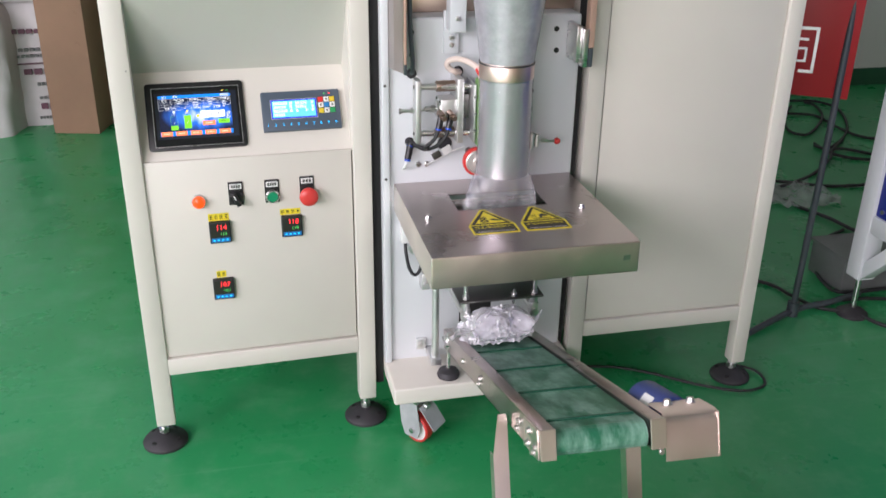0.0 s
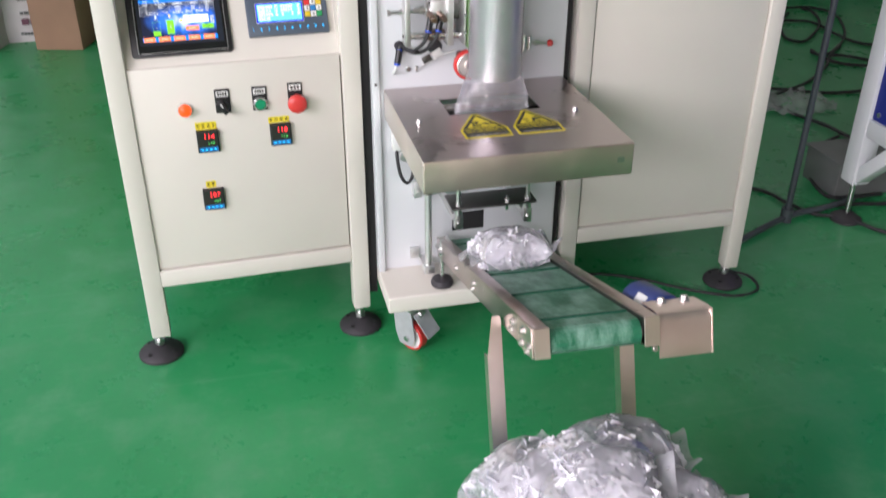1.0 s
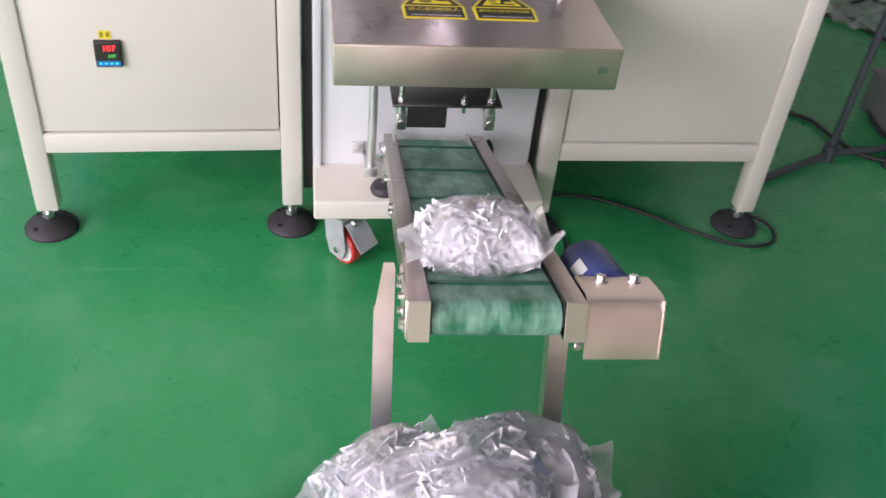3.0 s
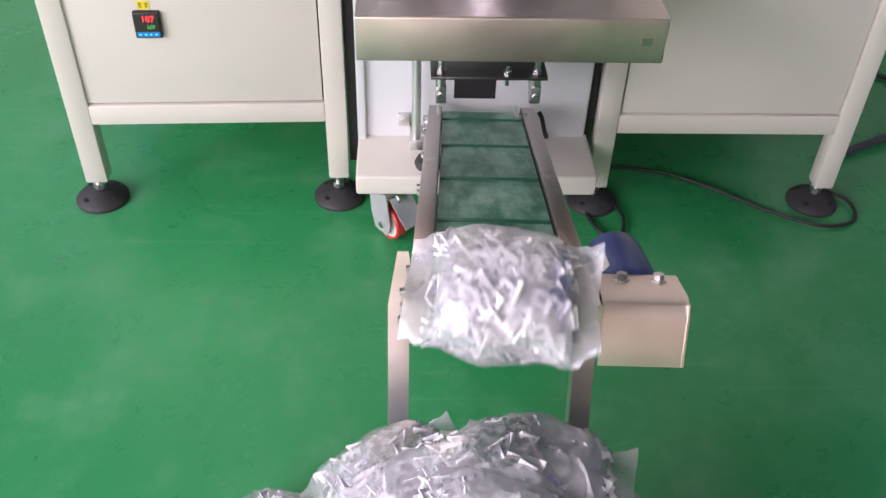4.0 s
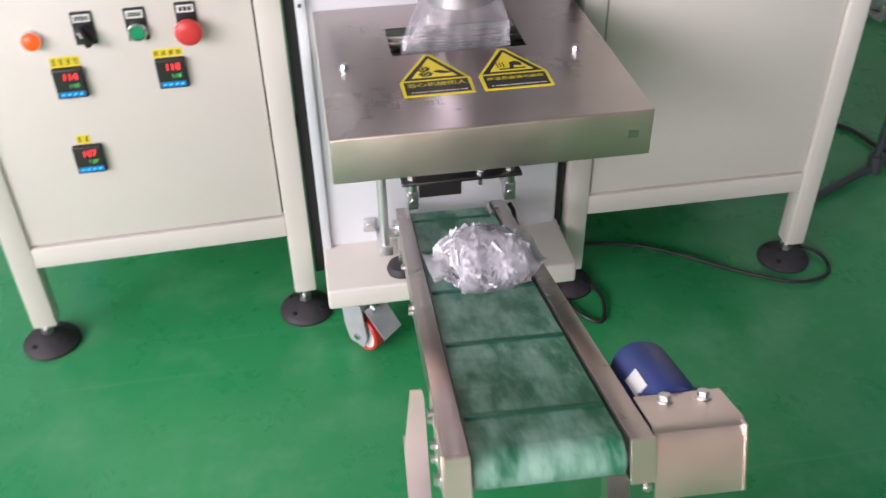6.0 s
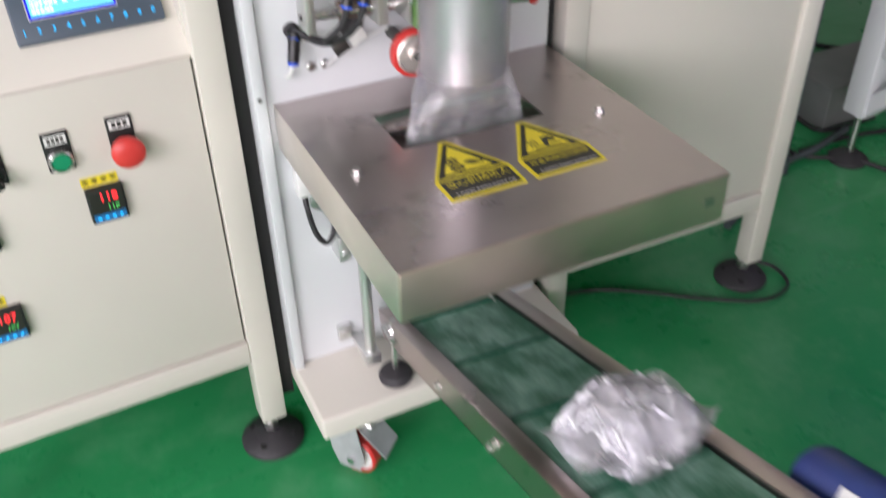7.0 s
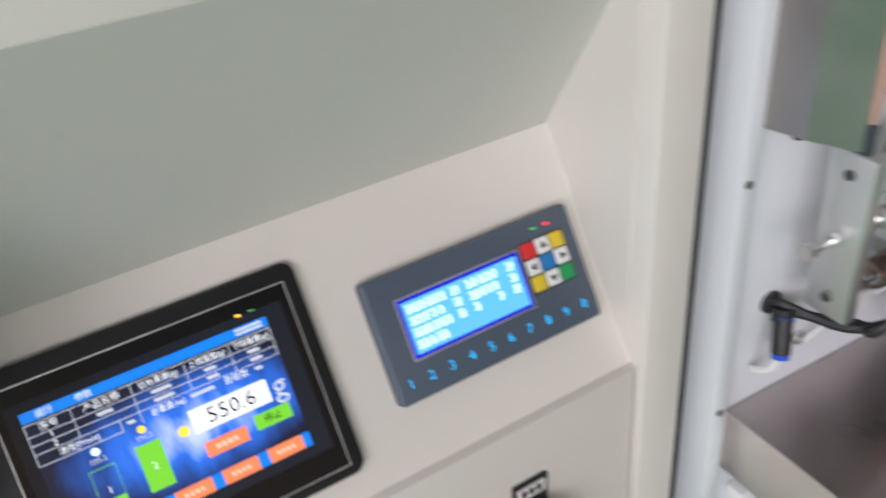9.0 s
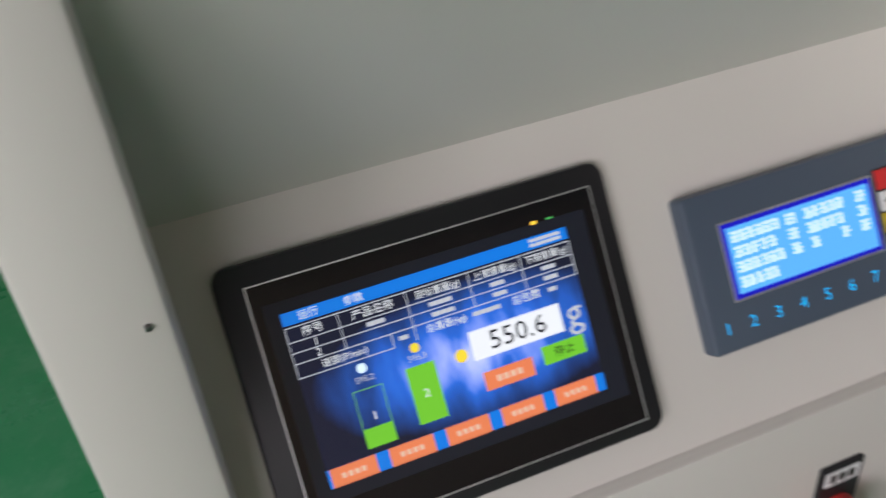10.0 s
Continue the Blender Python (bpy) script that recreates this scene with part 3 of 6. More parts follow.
part("ledge", box(-0.021, 0.425, DOORY + 0.004, 1.947, 0.7030, 0.7068, 0.0008), "cream", cab)
# the soffit leans back out to the front above the panel
py, pz = 1.942 + SN * PANEL_LEN, 0.7065 + CS * PANEL_LEN
sof = bmesh.new()
sv = [sof.verts.new(c) for c in ((-0.0425, py, pz), (0.425, py, pz), (0.425, FRONT + 0.004, 1.046), (-0.0425, FRONT + 0.004, 1.046), (-0.0425, py + 0.012, pz + 0.006), (0.425, py + 0.012, pz + 0.006), (0.425, FRONT + 0.014, 1.06), (-0.0425, FRONT + 0.014, 1.06))]
for f in ((0, 1, 2, 3), (7, 6, 5, 4), (0, 4, 5, 1), (3, 2, 6, 7), (0, 3, 7, 4), (1, 5, 6, 2)):
    sof.faces.new([sv[i] for i in f])
bmesh.ops.recalc_face_normals(sof, faces=sof.faces)
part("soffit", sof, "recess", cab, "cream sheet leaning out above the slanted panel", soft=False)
part("upper_panel", box(-0.021, 0.425, FRONT + 0.003, FRONT + 0.016, 1.046, 1.62, 0.002), "cream", cab)
for x0, yc in ((-0.0405, FRONT + 0.041), (0.423, FRONT + 0.02)):
    part("cheek", box(x0 - 0.002, x0 + 0.004, yc, 2.07, 0.7, 1.06), "cream", cab)


def flat(x0, x1, y0, y1, z0, z1, m, bevel=0.0):
    return moved(box(x0, x1, y0, y1, z0, z1, bevel), m)


def rounded_plate(x0, x1, y0, y1, z0, z1, r, m, edge=0.0015):
    pts = []
    for cx, cy, a0 in ((x1 - r, y1 - r, 0), (x0 + r, y1 - r, 90), (x0 + r, y0 + r, 180), (x1 - r, y0 + r, 270)):
        for k in range(6):
            a = radians(a0 + 18 * k)
            pts.append((cx + r * math.cos(a), cy + r * math.sin(a)))
    bm = slab(pts, z0, z1)
    top = [e for e in bm.edges if all(abs(v.co.z - z1) < 1e-6 for v in e.verts)]
    bmesh.ops.bevel(bm, geom=top, offset=edge, segments=2, profile=0.5, affect="EDGES")
    return moved(bm, m)


def screen_background():
    m, nd, ln, b = nodes_of("screen_background")
    tc = nd.new("ShaderNodeTexCoord")
    mp = nd.new("ShaderNodeMapping")
    mp.inputs["Location"].default_value = (-0.60, -0.50, -0.45)
    mp.inputs["Scale"].default_value = (1.0, 1.0, 1.0)
    ln.new(tc.outputs["Generated"], mp.inputs[0])
    le = nd.new("ShaderNodeVectorMath")
    le.operation = "LENGTH"
    ln.new(mp.outputs[0], le.inputs[0])
    mr = nd.new("ShaderNodeMapRange")
    mr.inputs["From Min"].default_value, mr.inputs["From Max"].default_value = 0.0, 0.62
    mr.inputs["To Min"].default_value, mr.inputs["To Max"].default_value = 1, 0
    ln.new(le.outputs["Value"], mr.inputs["Value"])
    streak = noise_of(nd, ln, 30, 3, (3, 1, 1))
    mul = nd.new("ShaderNodeMath")
    mul.operation = "MULTIPLY"
    ln.new(mr.outputs[0], mul.inputs[0])
    ln.new(ranged(nd, ln, streak, 0.55, 1.2), mul.inputs[1])
    c = mixed(nd, ln, ramp(nd, ln, mul.outputs[0], 0.05, 0.55), (0.004, 0.006, 0.02), (0.02, 0.13, 0.62))
    c = mixed(nd, ln, ramp(nd, ln, mul.outputs[0], 0.5, 1.0), c, (0.46, 0.52, 1.0))
    b.inputs["Base Color"].default_value = (0.01, 0.01, 0.012, 1)
    b.inputs["Roughness"].default_value = 0.2
    ln.new(c, b.inputs["Emission Color"])
    b.inputs["Emission Strength"].default_value = 2.5
    return m


M["s_bg"] = screen_background()


def touch_screen(parent):
    X0, X1, S0, S1 = 0.0035, 0.2035, 0.0200, 0.1635
    scr = part("touch_screen", rounded_plate(X0, X1, S0, S1, 0.0005, 0.0065, 0.008, PANEL), "black", parent, "black touch screen showing weights and level bars")
    w, h = X1 - X0, S1 - S0
    # thin bright line round the overlay
    lx0, lx1, ly0, ly1, t = X0 + 0.013, X1 - 0.009, S0 + 0.007, S1 - 0.011, 0.0007
    part("rim_line", merge(flat(lx0, lx1, ly0, ly0 + t, 0.0064, 0.0068, PANEL), flat(lx0, lx1, ly1 - t, ly1, 0.0064, 0.0068, PANEL),
                           flat(lx0, lx0 + t, ly0, ly1, 0.0064, 0.0068, PANEL), flat(lx1 - t, lx1, ly0, ly1, 0.0064, 0.0068, PANEL)), "alu", scr)
    part("overlay", flat(lx0 + t, lx1 - t, ly0 + t, ly1 - t, 0.006, 0.0066, PANEL), "gloss_black", scr, "glossy black glass overlay")
    DX0, DX1, DY0, DY1 = X0 + 0.0255, X0 + 0.1725, S1 - 0.1135, S1 - 0.0275
    dw, dh = DX1 - DX0, DY1 - DY0
    part("display_margin", flat(DX0 - 0.007, DX1 + 0.012, DY0 - 0.007, DY1 + 0.006, 0.0062, 0.00675, PANEL), "bezel_glass", scr)
    part("display", flat(DX0, DX1, DY0, DY1, 0.0064, 0.0069, PANEL), "s_bg", scr, "lit display with dark blue background")

    def at(u, v):
        return DX0 + u * dw, DY1 - v * dh

    def tile(name, u0, u1, v0, v1, mat, lift=0.0):
        a, b = at(u0, v1), at(u1, v0)
        return part(name, flat(a[0], b[0], a[1], b[1], 0.0067 + lift, 0.0072 + lift, PANEL), mat, scr)

    def word(body, u, v, size, mat, wide=1.0, lift=0.0016):
        x, y = at(u, v)
        lettering(body, size, PANEL @ Matrix.Translation((x, y, 0.006 + lift)), "lettering", mat, scr, wide=wide)

    tile("title_bar", 0, 1, 0.0, 0.07, "s_bar")
    word("运行", 0.085, 0.036, 0.0048, "s_white")
    word("参数", 0.235, 0.036, 0.0048, "s_white")
    for k in range(2):
        tile("clock_bar", 0.86, 0.975, 0.012 + 0.027 * k, 0.030 + 0.027 * k, "s_line", 0.0003)
    lines = []
    for v in (0.085, 0.165, 0.225, 0.285, 0.365):
        a, b = at(0.0, v), at(1.0 if v < 0.3 else 0.32, v)
        lines.append(flat(a[0], b[0], a[1] - 0.0002, a[1] + 0.0002, 0.0067, 0.0072, PANEL))
    a, b = at(0.0, 0.365), at(0.0, 0.085)
    lines.append(flat(a[0], a[0] + 0.0004, a[1], b[1], 0.0067, 0.0072, PANEL))
    for u, v0, v1 in ((0.17, 0.085, 0.285), (0.40, 0.085, 0.365), (0.62, 0.085, 0.285), (0.81, 0.085, 0.285), (0.9965, 0.085, 0.285), (0.32, 0.285, 0.365)):
        a, b = at(u, v1), at(u, v0)
        lines.append(flat(a[0], a[0] + 0.0004, a[1], b[1], 0.0067, 0.0072, PANEL))
    part("table_grid", merge(*lines), "s_line", scr)
    for body, u, v in (("序号", 0.085, 0.125), ("产品名称", 0.285, 0.125), ("目标重量(g)", 0.51, 0.125), ("上限重量(g)", 0.715, 0.125), ("下限重量(g)", 0.905, 0.125),
                       ("1", 0.085, 0.195), ("2", 0.085, 0.255), ("速度(P/min)", 0.16, 0.325), ("总重量(kg)", 0.51, 0.325), ("总包数", 0.80, 0.325)):
        word(body, u, v, 0.0052 if len(body) < 5 else 0.0046, "s_white")
    for u, v, n in ((0.285, 0.195, 0.06), (0.51, 0.195, 0.08), (0.51, 0.255, 0.08), (0.715, 0.195, 0.05), (0.715, 0.255, 0.05), (0.905, 0.195, 0.05), (0.905, 0.255, 0.05), (0.36, 0.325, 0.03), (0.655, 0.325, 0.1), (0.90, 0.325, 0.03)):
        tile("value_bar", u - n / 2, u + n / 2, v - 0.012, v + 0.012, "s_line")
    tile("weight_field", 0.57, 0.905, 0.415, 0.585, "s_white")
    word("550.6", 0.74, 0.502, 0.0135, "s_dark", 1.05)
    word("g", 0.952, 0.50, 0.021, "s_line")
    for u, v, m in ((0.53, 0.53, "s_yellow"), (0.385, 0.40, "s_yellow"), (0.20, 0.415, "lcd_ink")):
        x, y = at(u, v)
        r = 0.0033 if u > 0.5 else 0.0024
        part("indicator", moved(rod((x, y, 0.0066), (x, y, 0.0072), r, 16), PANEL), m, scr)
    word("595.2", 0.20, 0.475, 0.0042, "s_line")
    word("595.3", 0.385, 0.455, 0.0042, "s_line")
    a, b = at(0.15, 0.86), at(0.25, 0.53)
    t = 0.0003
    part("bar_outline", merge(flat(a[0], b[0], b[1] - t, b[1], 0.0067, 0.0072, PANEL), flat(a[0], a[0] + t, a[1], b[1], 0.0067, 0.0072, PANEL), flat(b[0] - t, b[0], a[1], b[1], 0.0067, 0.0072, PANEL)), "s_green", scr)
    tile("level_bar", 0.15, 0.25, 0.75, 0.86, "s_green")
    tile("level_bar", 0.335, 0.435, 0.50, 0.83, "s_green")
    word("1", 0.20, 0.69, 0.006, "s_white")
    word("2", 0.385, 0.665, 0.006, "s_white")
    tile("button_field", 0.585, 0.765, 0.665, 0.775, "s_orange")
    tile("button_field", 0.805, 0.965, 0.635, 0.745, "s_green")
    word("停止", 0.885, 0.69, 0.0058, "s_dark")
    tile("button_strip", 0.0, 1.0, 0.895, 1.0, "s_bar")
    for k in range(5):
        tile("button_field", 0.01 + 0.2 * k, 0.165 + 0.2 * k, 0.895, 1.0, "s_orange", 0.0003)
        for j in range(4):
            tile("caption_bar", 0.045 + 0.2 * k + 0.022 * j, 0.060 + 0.2 * k + 0.022 * j, 0.932, 0.962, "s_caption", 0.0005)
    for j in range(4):
        tile("caption_bar", 0.628 + 0.025 * j, 0.646 + 0.025 * j, 0.702, 0.738, "s_caption", 0.0004)
    x, y = at(0.895, -0.075)
    part("indicator", flat(x - 0.0015, x + 0.0015, y - 0.0008, y + 0.0008, 0.0064, 0.007, PANEL), "lamp_yellow", scr)
    x, y = at(0.955, -0.075)
    part("indicator", flat(x - 0.0018, x + 0.0018, y - 0.0004, y + 0.0004, 0.0064, 0.0069, PANEL), "led_green", scr)


touch_screen(cab)


def weigh_display(parent):
    X0, X1, S0, S1 = 0.2388, 0.4063, 0.0455, 0.1318
    Z = 0.011
    w = part("weigh_display", rounded_plate(X0, X1, S0, S1, 0.0005, Z, 0.003, PANEL, 0.0022), "grey_plastic", parent, "slate grey weighing display with lit blue window and coloured keys")
    x0, x1, y0, y1 = X0 + 0.0195, X0 + 0.1165, S0 + 0.0265, S1 - 0.019
    part("window_rim", flat(x0 - 0.0012, x1 + 0.0012, y0 - 0.0012, y1 + 0.0012, Z - 0.001, Z + 0.0003, PANEL), "alu", w)
    part("window_edge", flat(x0, x1, y0, y1, Z - 0.001, Z + 0.0006, PANEL), "lcd_edge", w)
    part("window", flat(x0 + 0.0025, x1 - 0.0025, y0 + 0.0025, y1 - 0.0025, Z - 0.001, Z + 0.0009, PANEL), "lcd", w, "lit blue display window")
    rng = random.Random(31)
    rows = ((0.05, 0.36, 0.405, 0.475, 0.53, 0.80, 0.88, 0.95), (0.05, 0.33, 0.405, 0.475, 0.53, 0.78, 0.88, 0.95), (0.05, 0.36, 0.41, 0.48, 0.54, 0.60, 0.75, 0.81, 0.88, 0.95), (0.05, 0.30))
    for k, row in enumerate(rows):
        yy = y1 - 0.0045 - 0.0082 * k
        for a, b in zip(row[::2], row[1::2]):
            n = max(1, round((b - a) / 0.055))
            for j in range(n):
                xa = x0 + (a + (b - a) * j / n) * (x1 - x0)
                xb = x0 + (a + (b - a) * (j + 0.88) / n) * (x1 - x0)
                strokes = []
                for q in range(3):
                    cut = rng.uniform(0, 0.35) * (xb - xa)
                    strokes.append(flat(xa + cut * (q % 2), xb - cut * (1 - q % 2), yy - 0.0018 - 0.0022 * q, yy - 0.0006 - 0.0022 * q, Z + 0.0007, Z + 0.0011, PANEL))
                for q in range(2):
                    u = xa + rng.uniform(0.1, 0.85) * (xb - xa)
                    strokes.append(flat(u, u + 0.001, yy - 0.0064, yy - 0.0006 - 0.002 * q, Z + 0.0007, Z + 0.00112 + 0.00002 * q, PANEL))
                part("character_bar", merge(*strokes), "lcd_ink", w)
    cols = (("key_red", "white_plastic", "key_yellow"), ("white_plastic", "key_blue", "white_plastic"), ("key_yellow", "white_plastic", "key_green"))
    kx, ky = X0 + 0.1205, S1 - 0.0165
    part("key_field", flat(kx - 0.0008, kx + 0.0368, ky - 0.0365, ky + 0.0008, Z - 0.0005, Z + 0.0004, PANEL), "ink", w)
    for r in range(3):
        for c in range(3):
            part("key", flat(kx + 0.0123 * c, kx + 0.0123 * c + 0.0112, ky - 0.0122 * r - 0.0112, ky - 0.0122 * r, Z - 0.0005, Z + 0.0013, PANEL, 0.0006), cols[r][c], w)
    arrows = (((1, 0), 0), ((0, 1), 90), ((2, 1), 270), ((1, 2), 180))
    for (c, r), turn in arrows:
        cx, cy = kx + 0.0123 * c + 0.0056, ky - 0.0122 * r - 0.0056
        tri = slab([(0.0032 * math.sin(radians(a)), 0.0032 * math.cos(radians(a))) for a in (0, -120, -240)], 0.001, 0.0018)
        part("arrow", moved(tri, PANEL @ Matrix.Translation((cx, cy, Z)) @ Matrix.Rotation(radians(turn), 4, "Z")), "ink", w)
    for k, d in enumerate("1234567890"):
        lettering(d, 0.0092, PANEL @ Matrix.Translation((X0 + 0.0105 + 0.0161 * k, S0 + 0.0130, Z + 0.0006)), "numeral", "key_print", w)
    for k, m in ((0, "led_green"), (1, "led_red")):
        part("indicator", flat(X1 - 0.034 + 0.011 * k, X1 - 0.030 + 0.011 * k, S1 - 0.0095, S1 - 0.008, Z - 0.0005, Z + 0.0006, PANEL), m, w)


weigh_display(cab)


def legend_plate(x, z, parent, bars):
    p = part("legend_plate", rounded_plate(x - 0.0155, x + 0.0155, z - 0.026, z + 0.026, 0.0003, 0.003, 0.002, DOOR, 0.0008), "black", parent)
    part("caption_field", flat(x - 0.0125, x + 0.0125, z + 0.010, z + 0.022, 0.0025, 0.0034, DOOR), "white_plastic", parent)
    for k in range(bars):
        u = x - 0.010 + 0.020 * (k + 0.15) / bars
        part("caption_bar", flat(u, u + 0.0145 / bars, z + 0.0125, z + 0.0195, 0.003, 0.0037, DOOR), "ink", parent)
    return p


TURN_DOOR = Matrix.Rotation(radians(90), 4, "X")


def on_door(profile, x, z, seg=28):
    return lathe(profile, seg, (x, DOORY, z), TURN_DOOR)


lamp = part("signal_lamp", on_door([(0.0155, 0), (0.0155, 0.003), (0.0145, 0.005), (0.0145, 0.007)], 0.091, 0.615), "steel_bright", cab, "round orange signal lamp, lit")
part("lens", on_door([(0.0135, 0.006), (0.0135, 0.010), (0.011, 0.015), (0.005, 0.0175), (0.0, 0.018)], 0.091, 0.615), "lamp_orange", lamp)
sw = part("selector_switch", on_door([(0.0148, 0.001), (0.0148, 0.008), (0.013, 0.010), (0.0, 0.010)], 0.169, 0.617), "black", cab, "black rotary selector switch")
legend_plate(0.169, 0.627, sw, 4)
part("knob", moved(moved(box(-0.005, 0.005, -0.014, 0.014, 0.008, 0.024, 0.002), Matrix.Rotation(radians(25), 4, "Z")), DOOR @ Matrix.Translation((0.169, 0.617, 0))), "black", sw)
part("pointer", moved(moved(box(-0.001, 0.001, 0.003, 0.013, 0.0235, 0.0246), Matrix.Rotation(radians(25), 4, "Z")), DOOR @ Matrix.Translation((0.169, 0.617, 0))), "white_plastic", sw)
gb = part("push_button", on_door([(0.0148, 0.001), (0.0148, 0.009), (0.0128, 0.0115), (0.0115, 0.0115), (0.0115, 0.006), (0, 0.006)], 0.2455, 0.615), "steel_bright", cab, "green push button with bright rim")
part("cap", on_door([(0.0112, 0.006), (0.0112, 0.010), (0.010, 0.011), (0.0, 0.011)], 0.2455, 0.615), "green", gb)
legend_plate(0.2455, 0.626, gb, 4)
es = part("emergency_stop_button", on_door([(0.012, 0.001), (0.012, 0.016), (0.0195, 0.018), (0.0205, 0.022), (0.0198, 0.028), (0.016, 0.0315), (0.008, 0.033), (0.0, 0.0332)], 0.3215, 0.614, 32), "red", cab, "red mushroom emergency stop button")
legend_plate(0.3205, 0.628, es, 3)


def temperature_controller(x0, z1, top, bottom, caption, lx0, lx1, lz0, lz1, parent):
    z0, x1 = z1 - 0.049, x0 + 0.0455
    c = part("temperature_controller", rounded_plate(x0, x1, z0, z1, 0.0003, 0.010, 0.002, DOOR, 0.002), "black", parent, "black square temperature controller with red digits")
    part("face", flat(x0 + 0.003, x1 - 0.003, z0 + 0.0135, z1 - 0.003, 0.009, 0.0106, DOOR), "ink", c)
    part("key_strip", flat(x0 + 0.003, x1 - 0.003, z0 + 0.003, z0 + 0.0125, 0.009, 0.0107, DOOR), "key_blue", c, "blue key strip")
    for k in range(4):
        part("key_bar", flat(x0 + 0.007 + 0.009 * k, x0 + 0.011 + 0.009 * k, z0 + 0.0065, z0 + 0.009, 0.0103, 0.0111, DOOR), "key_print", c)
    lettering(top, 0.0165, DOOR @ Matrix.Translation((x0 + 0.0255, z1 - 0.0125, 0.0111)), "digits", "led_red", c, wide=0.95)
    lettering(bottom, 0.010, DOOR @ Matrix.Translation((x0 + 0.029, z1 - 0.0275, 0.0111)), "digits", "led_green", c)
    s = part("caption_sticker", flat(lx0, lx1, lz0, lz1, 0.0002, 0.0007, DOOR), "yellow", c, "yellow caption sticker")
    n = caption
    for k in range(n):
        u, w, hh = lx0 + (lx1 - lx0) * (k + 0.18) / n, 0.62 * (lx1 - lx0) / n, lz1 - lz0 - 0.008
        strokes = [flat(u, u + w, lz0 + 0.004 + hh * q, lz0 + 0.0052 + hh * q, 0.0005, 0.001, DOOR) for q in (0.0, 0.5, 0.92)]
        strokes.append(flat(u + w * 0.42, u + w * 0.58, lz0 + 0.004, lz1 - 0.004, 0.0005, 0.00102, DOOR))
        part("caption_bar", merge(*strokes), "ink", c)


temperature_controller(0.1065, 0.567, "114", "110", 4, 0.1065, 0.150, 0.5675, 0.584, cab)
temperature_controller(0.2605, 0.567, "118", "118", 4, 0.2590, 0.3035, 0.568, 0.5815, cab)
temperature_controller(0.103, 0.431, "107", "107", 2, 0.1125, 0.1335, 0.4325, 0.448, cab)
part("screw", on_door([(0.0015, 0.0065), (0.0012, 0.0085), (0, 0.0088)], -0.0205, 0.900, 10), "dark_steel", cab)

# the cabinet stands a little askew
SKEW = Matrix.Translation((-0.02, 1.93, 0)) @ Matrix.Rotation(radians(2.2), 4, "Z") @ Matrix.Translation((0.02, -1.93, 0))
cab.matrix_world = SKEW @ Matrix.Translation((0.2, 2.15, 0))

# the plain cabinet on the machine's other side
rc = thing("steel_cabinet", 1.2, 2.15, 0, "cream painted steel cabinet with one plain door", "cabinet")
RX0, RX1 = 0.945, 1.453
for x0, x1 in ((RX0, 0.985), (1.414, RX1)):
    post(x0, x1, FRONT, FRONT + 0.04, 0.058, 1.62, rc)
    post(x0, x1, CD - 0.04, CD, 0.058, 1.62, rc)
    levelling_foot((x0 + x1) / 2, FRONT + 0.030, 0.062, rc)
    levelling_foot((x0 + x1) / 2, CD - 0.02, 0.062, rc)
part("bottom_rail", box(0.985, 1.414, FRONT + 0.0015, FRONT + 0.04, 0.189, 0.2305, 0.003), "cream", rc)
part("bottom_rail", box(0.985, 1.414, CD - 0.04, CD - 0.002, 0.189, 0.2305, 0.003), "cream", rc)
for x0 in (RX0 + 0.002, RX1 - 0.014):
    part("side_panel", box(x0, x0 + 0.012, FRONT + 0.04, CD - 0.04, 0.189, 1.62, 0.002), "cream", rc)
part("back_panel", box(0.986, 1.413, CD - 0.016, CD - 0.004, 0.232, 1.62), "cream", rc)
part("bottom_panel", box(0.986, 1.413, FRONT + 0.04, CD - 0.04, 0.2, 0.212), "cream", rc)
part("top_panel", box(RX0, RX1, FRONT, CD, 1.62, 1.635, 0.003), "cream", rc)
door_panel(0.9865, 1.4135, 0.2315, 1.58, rc)

# ---------------------------------------------------------------- packing machine
pm = thing("packing_machine", 0.71, 2.1, 0, "white vertical packing machine with steel table and forming tube", "packing machine")
BX0, BX1, BY = 0.489, 0.926, 1.942
part("body", merge(box(BX0, BX1, BY, 2.46, 0.168, 0.985, 0.006, 3)), "white", pm, "white painted machine body")
part("edge_strip", box(BX0 - 0.004, BX0 + 0.012, BY - 0.012, BY + 0.05, 0.171, 1.6, 0.003), "white", pm)
# black strips added in both side gaps, putting their deep shade into colour
part("gap_shade_strip", box(0.466, BX0 - 0.0045, BY + 0.02, BY + 0.03, 0.10, 1.6), "void", pm, "added black strip for the shade in the gap between cabinet and machine")
part("gap_shade_strip", box(BX1 + 0.001, 0.9385, BY + 0.01, BY + 0.02, 0.135, 1.6), "void", pm, "added black strip for the shade in the gap between cabinet and machine")
part("base", box(BX0 - 0.004, BX1 + 0.006, 1.808, 2.46, 0.130, 0.172, 0.005, 3), "cream", pm, "cream painted base with a front ledge")
for x, z in ((0.551, 0.956), (0.552, 0.909), (0.869, 0.954), (0.871, 0.908), (0.819, 0.821), (0.818, 0.781)):
    part("socket_screw", lathe([(0.006, 0), (0.006, 0.001), (0.0045, 0.0015), (0, 0.0015)], 12, (x, BY, z), TURN_DOOR), "void", pm)
for z in (0.848, 0.640):
    part("strip_screw", lathe([(0.0032, 0), (0.003, 0.0012), (0, 0.0014)], 12, (BX0 + 0.003, BY - 0.012, z), TURN_DOOR), "dark_steel", pm)
part("opening", box(0.667, 0.745, BY - 0.001, BY + 0.004, 0.258, 0.306), "void", pm, "black square opening")


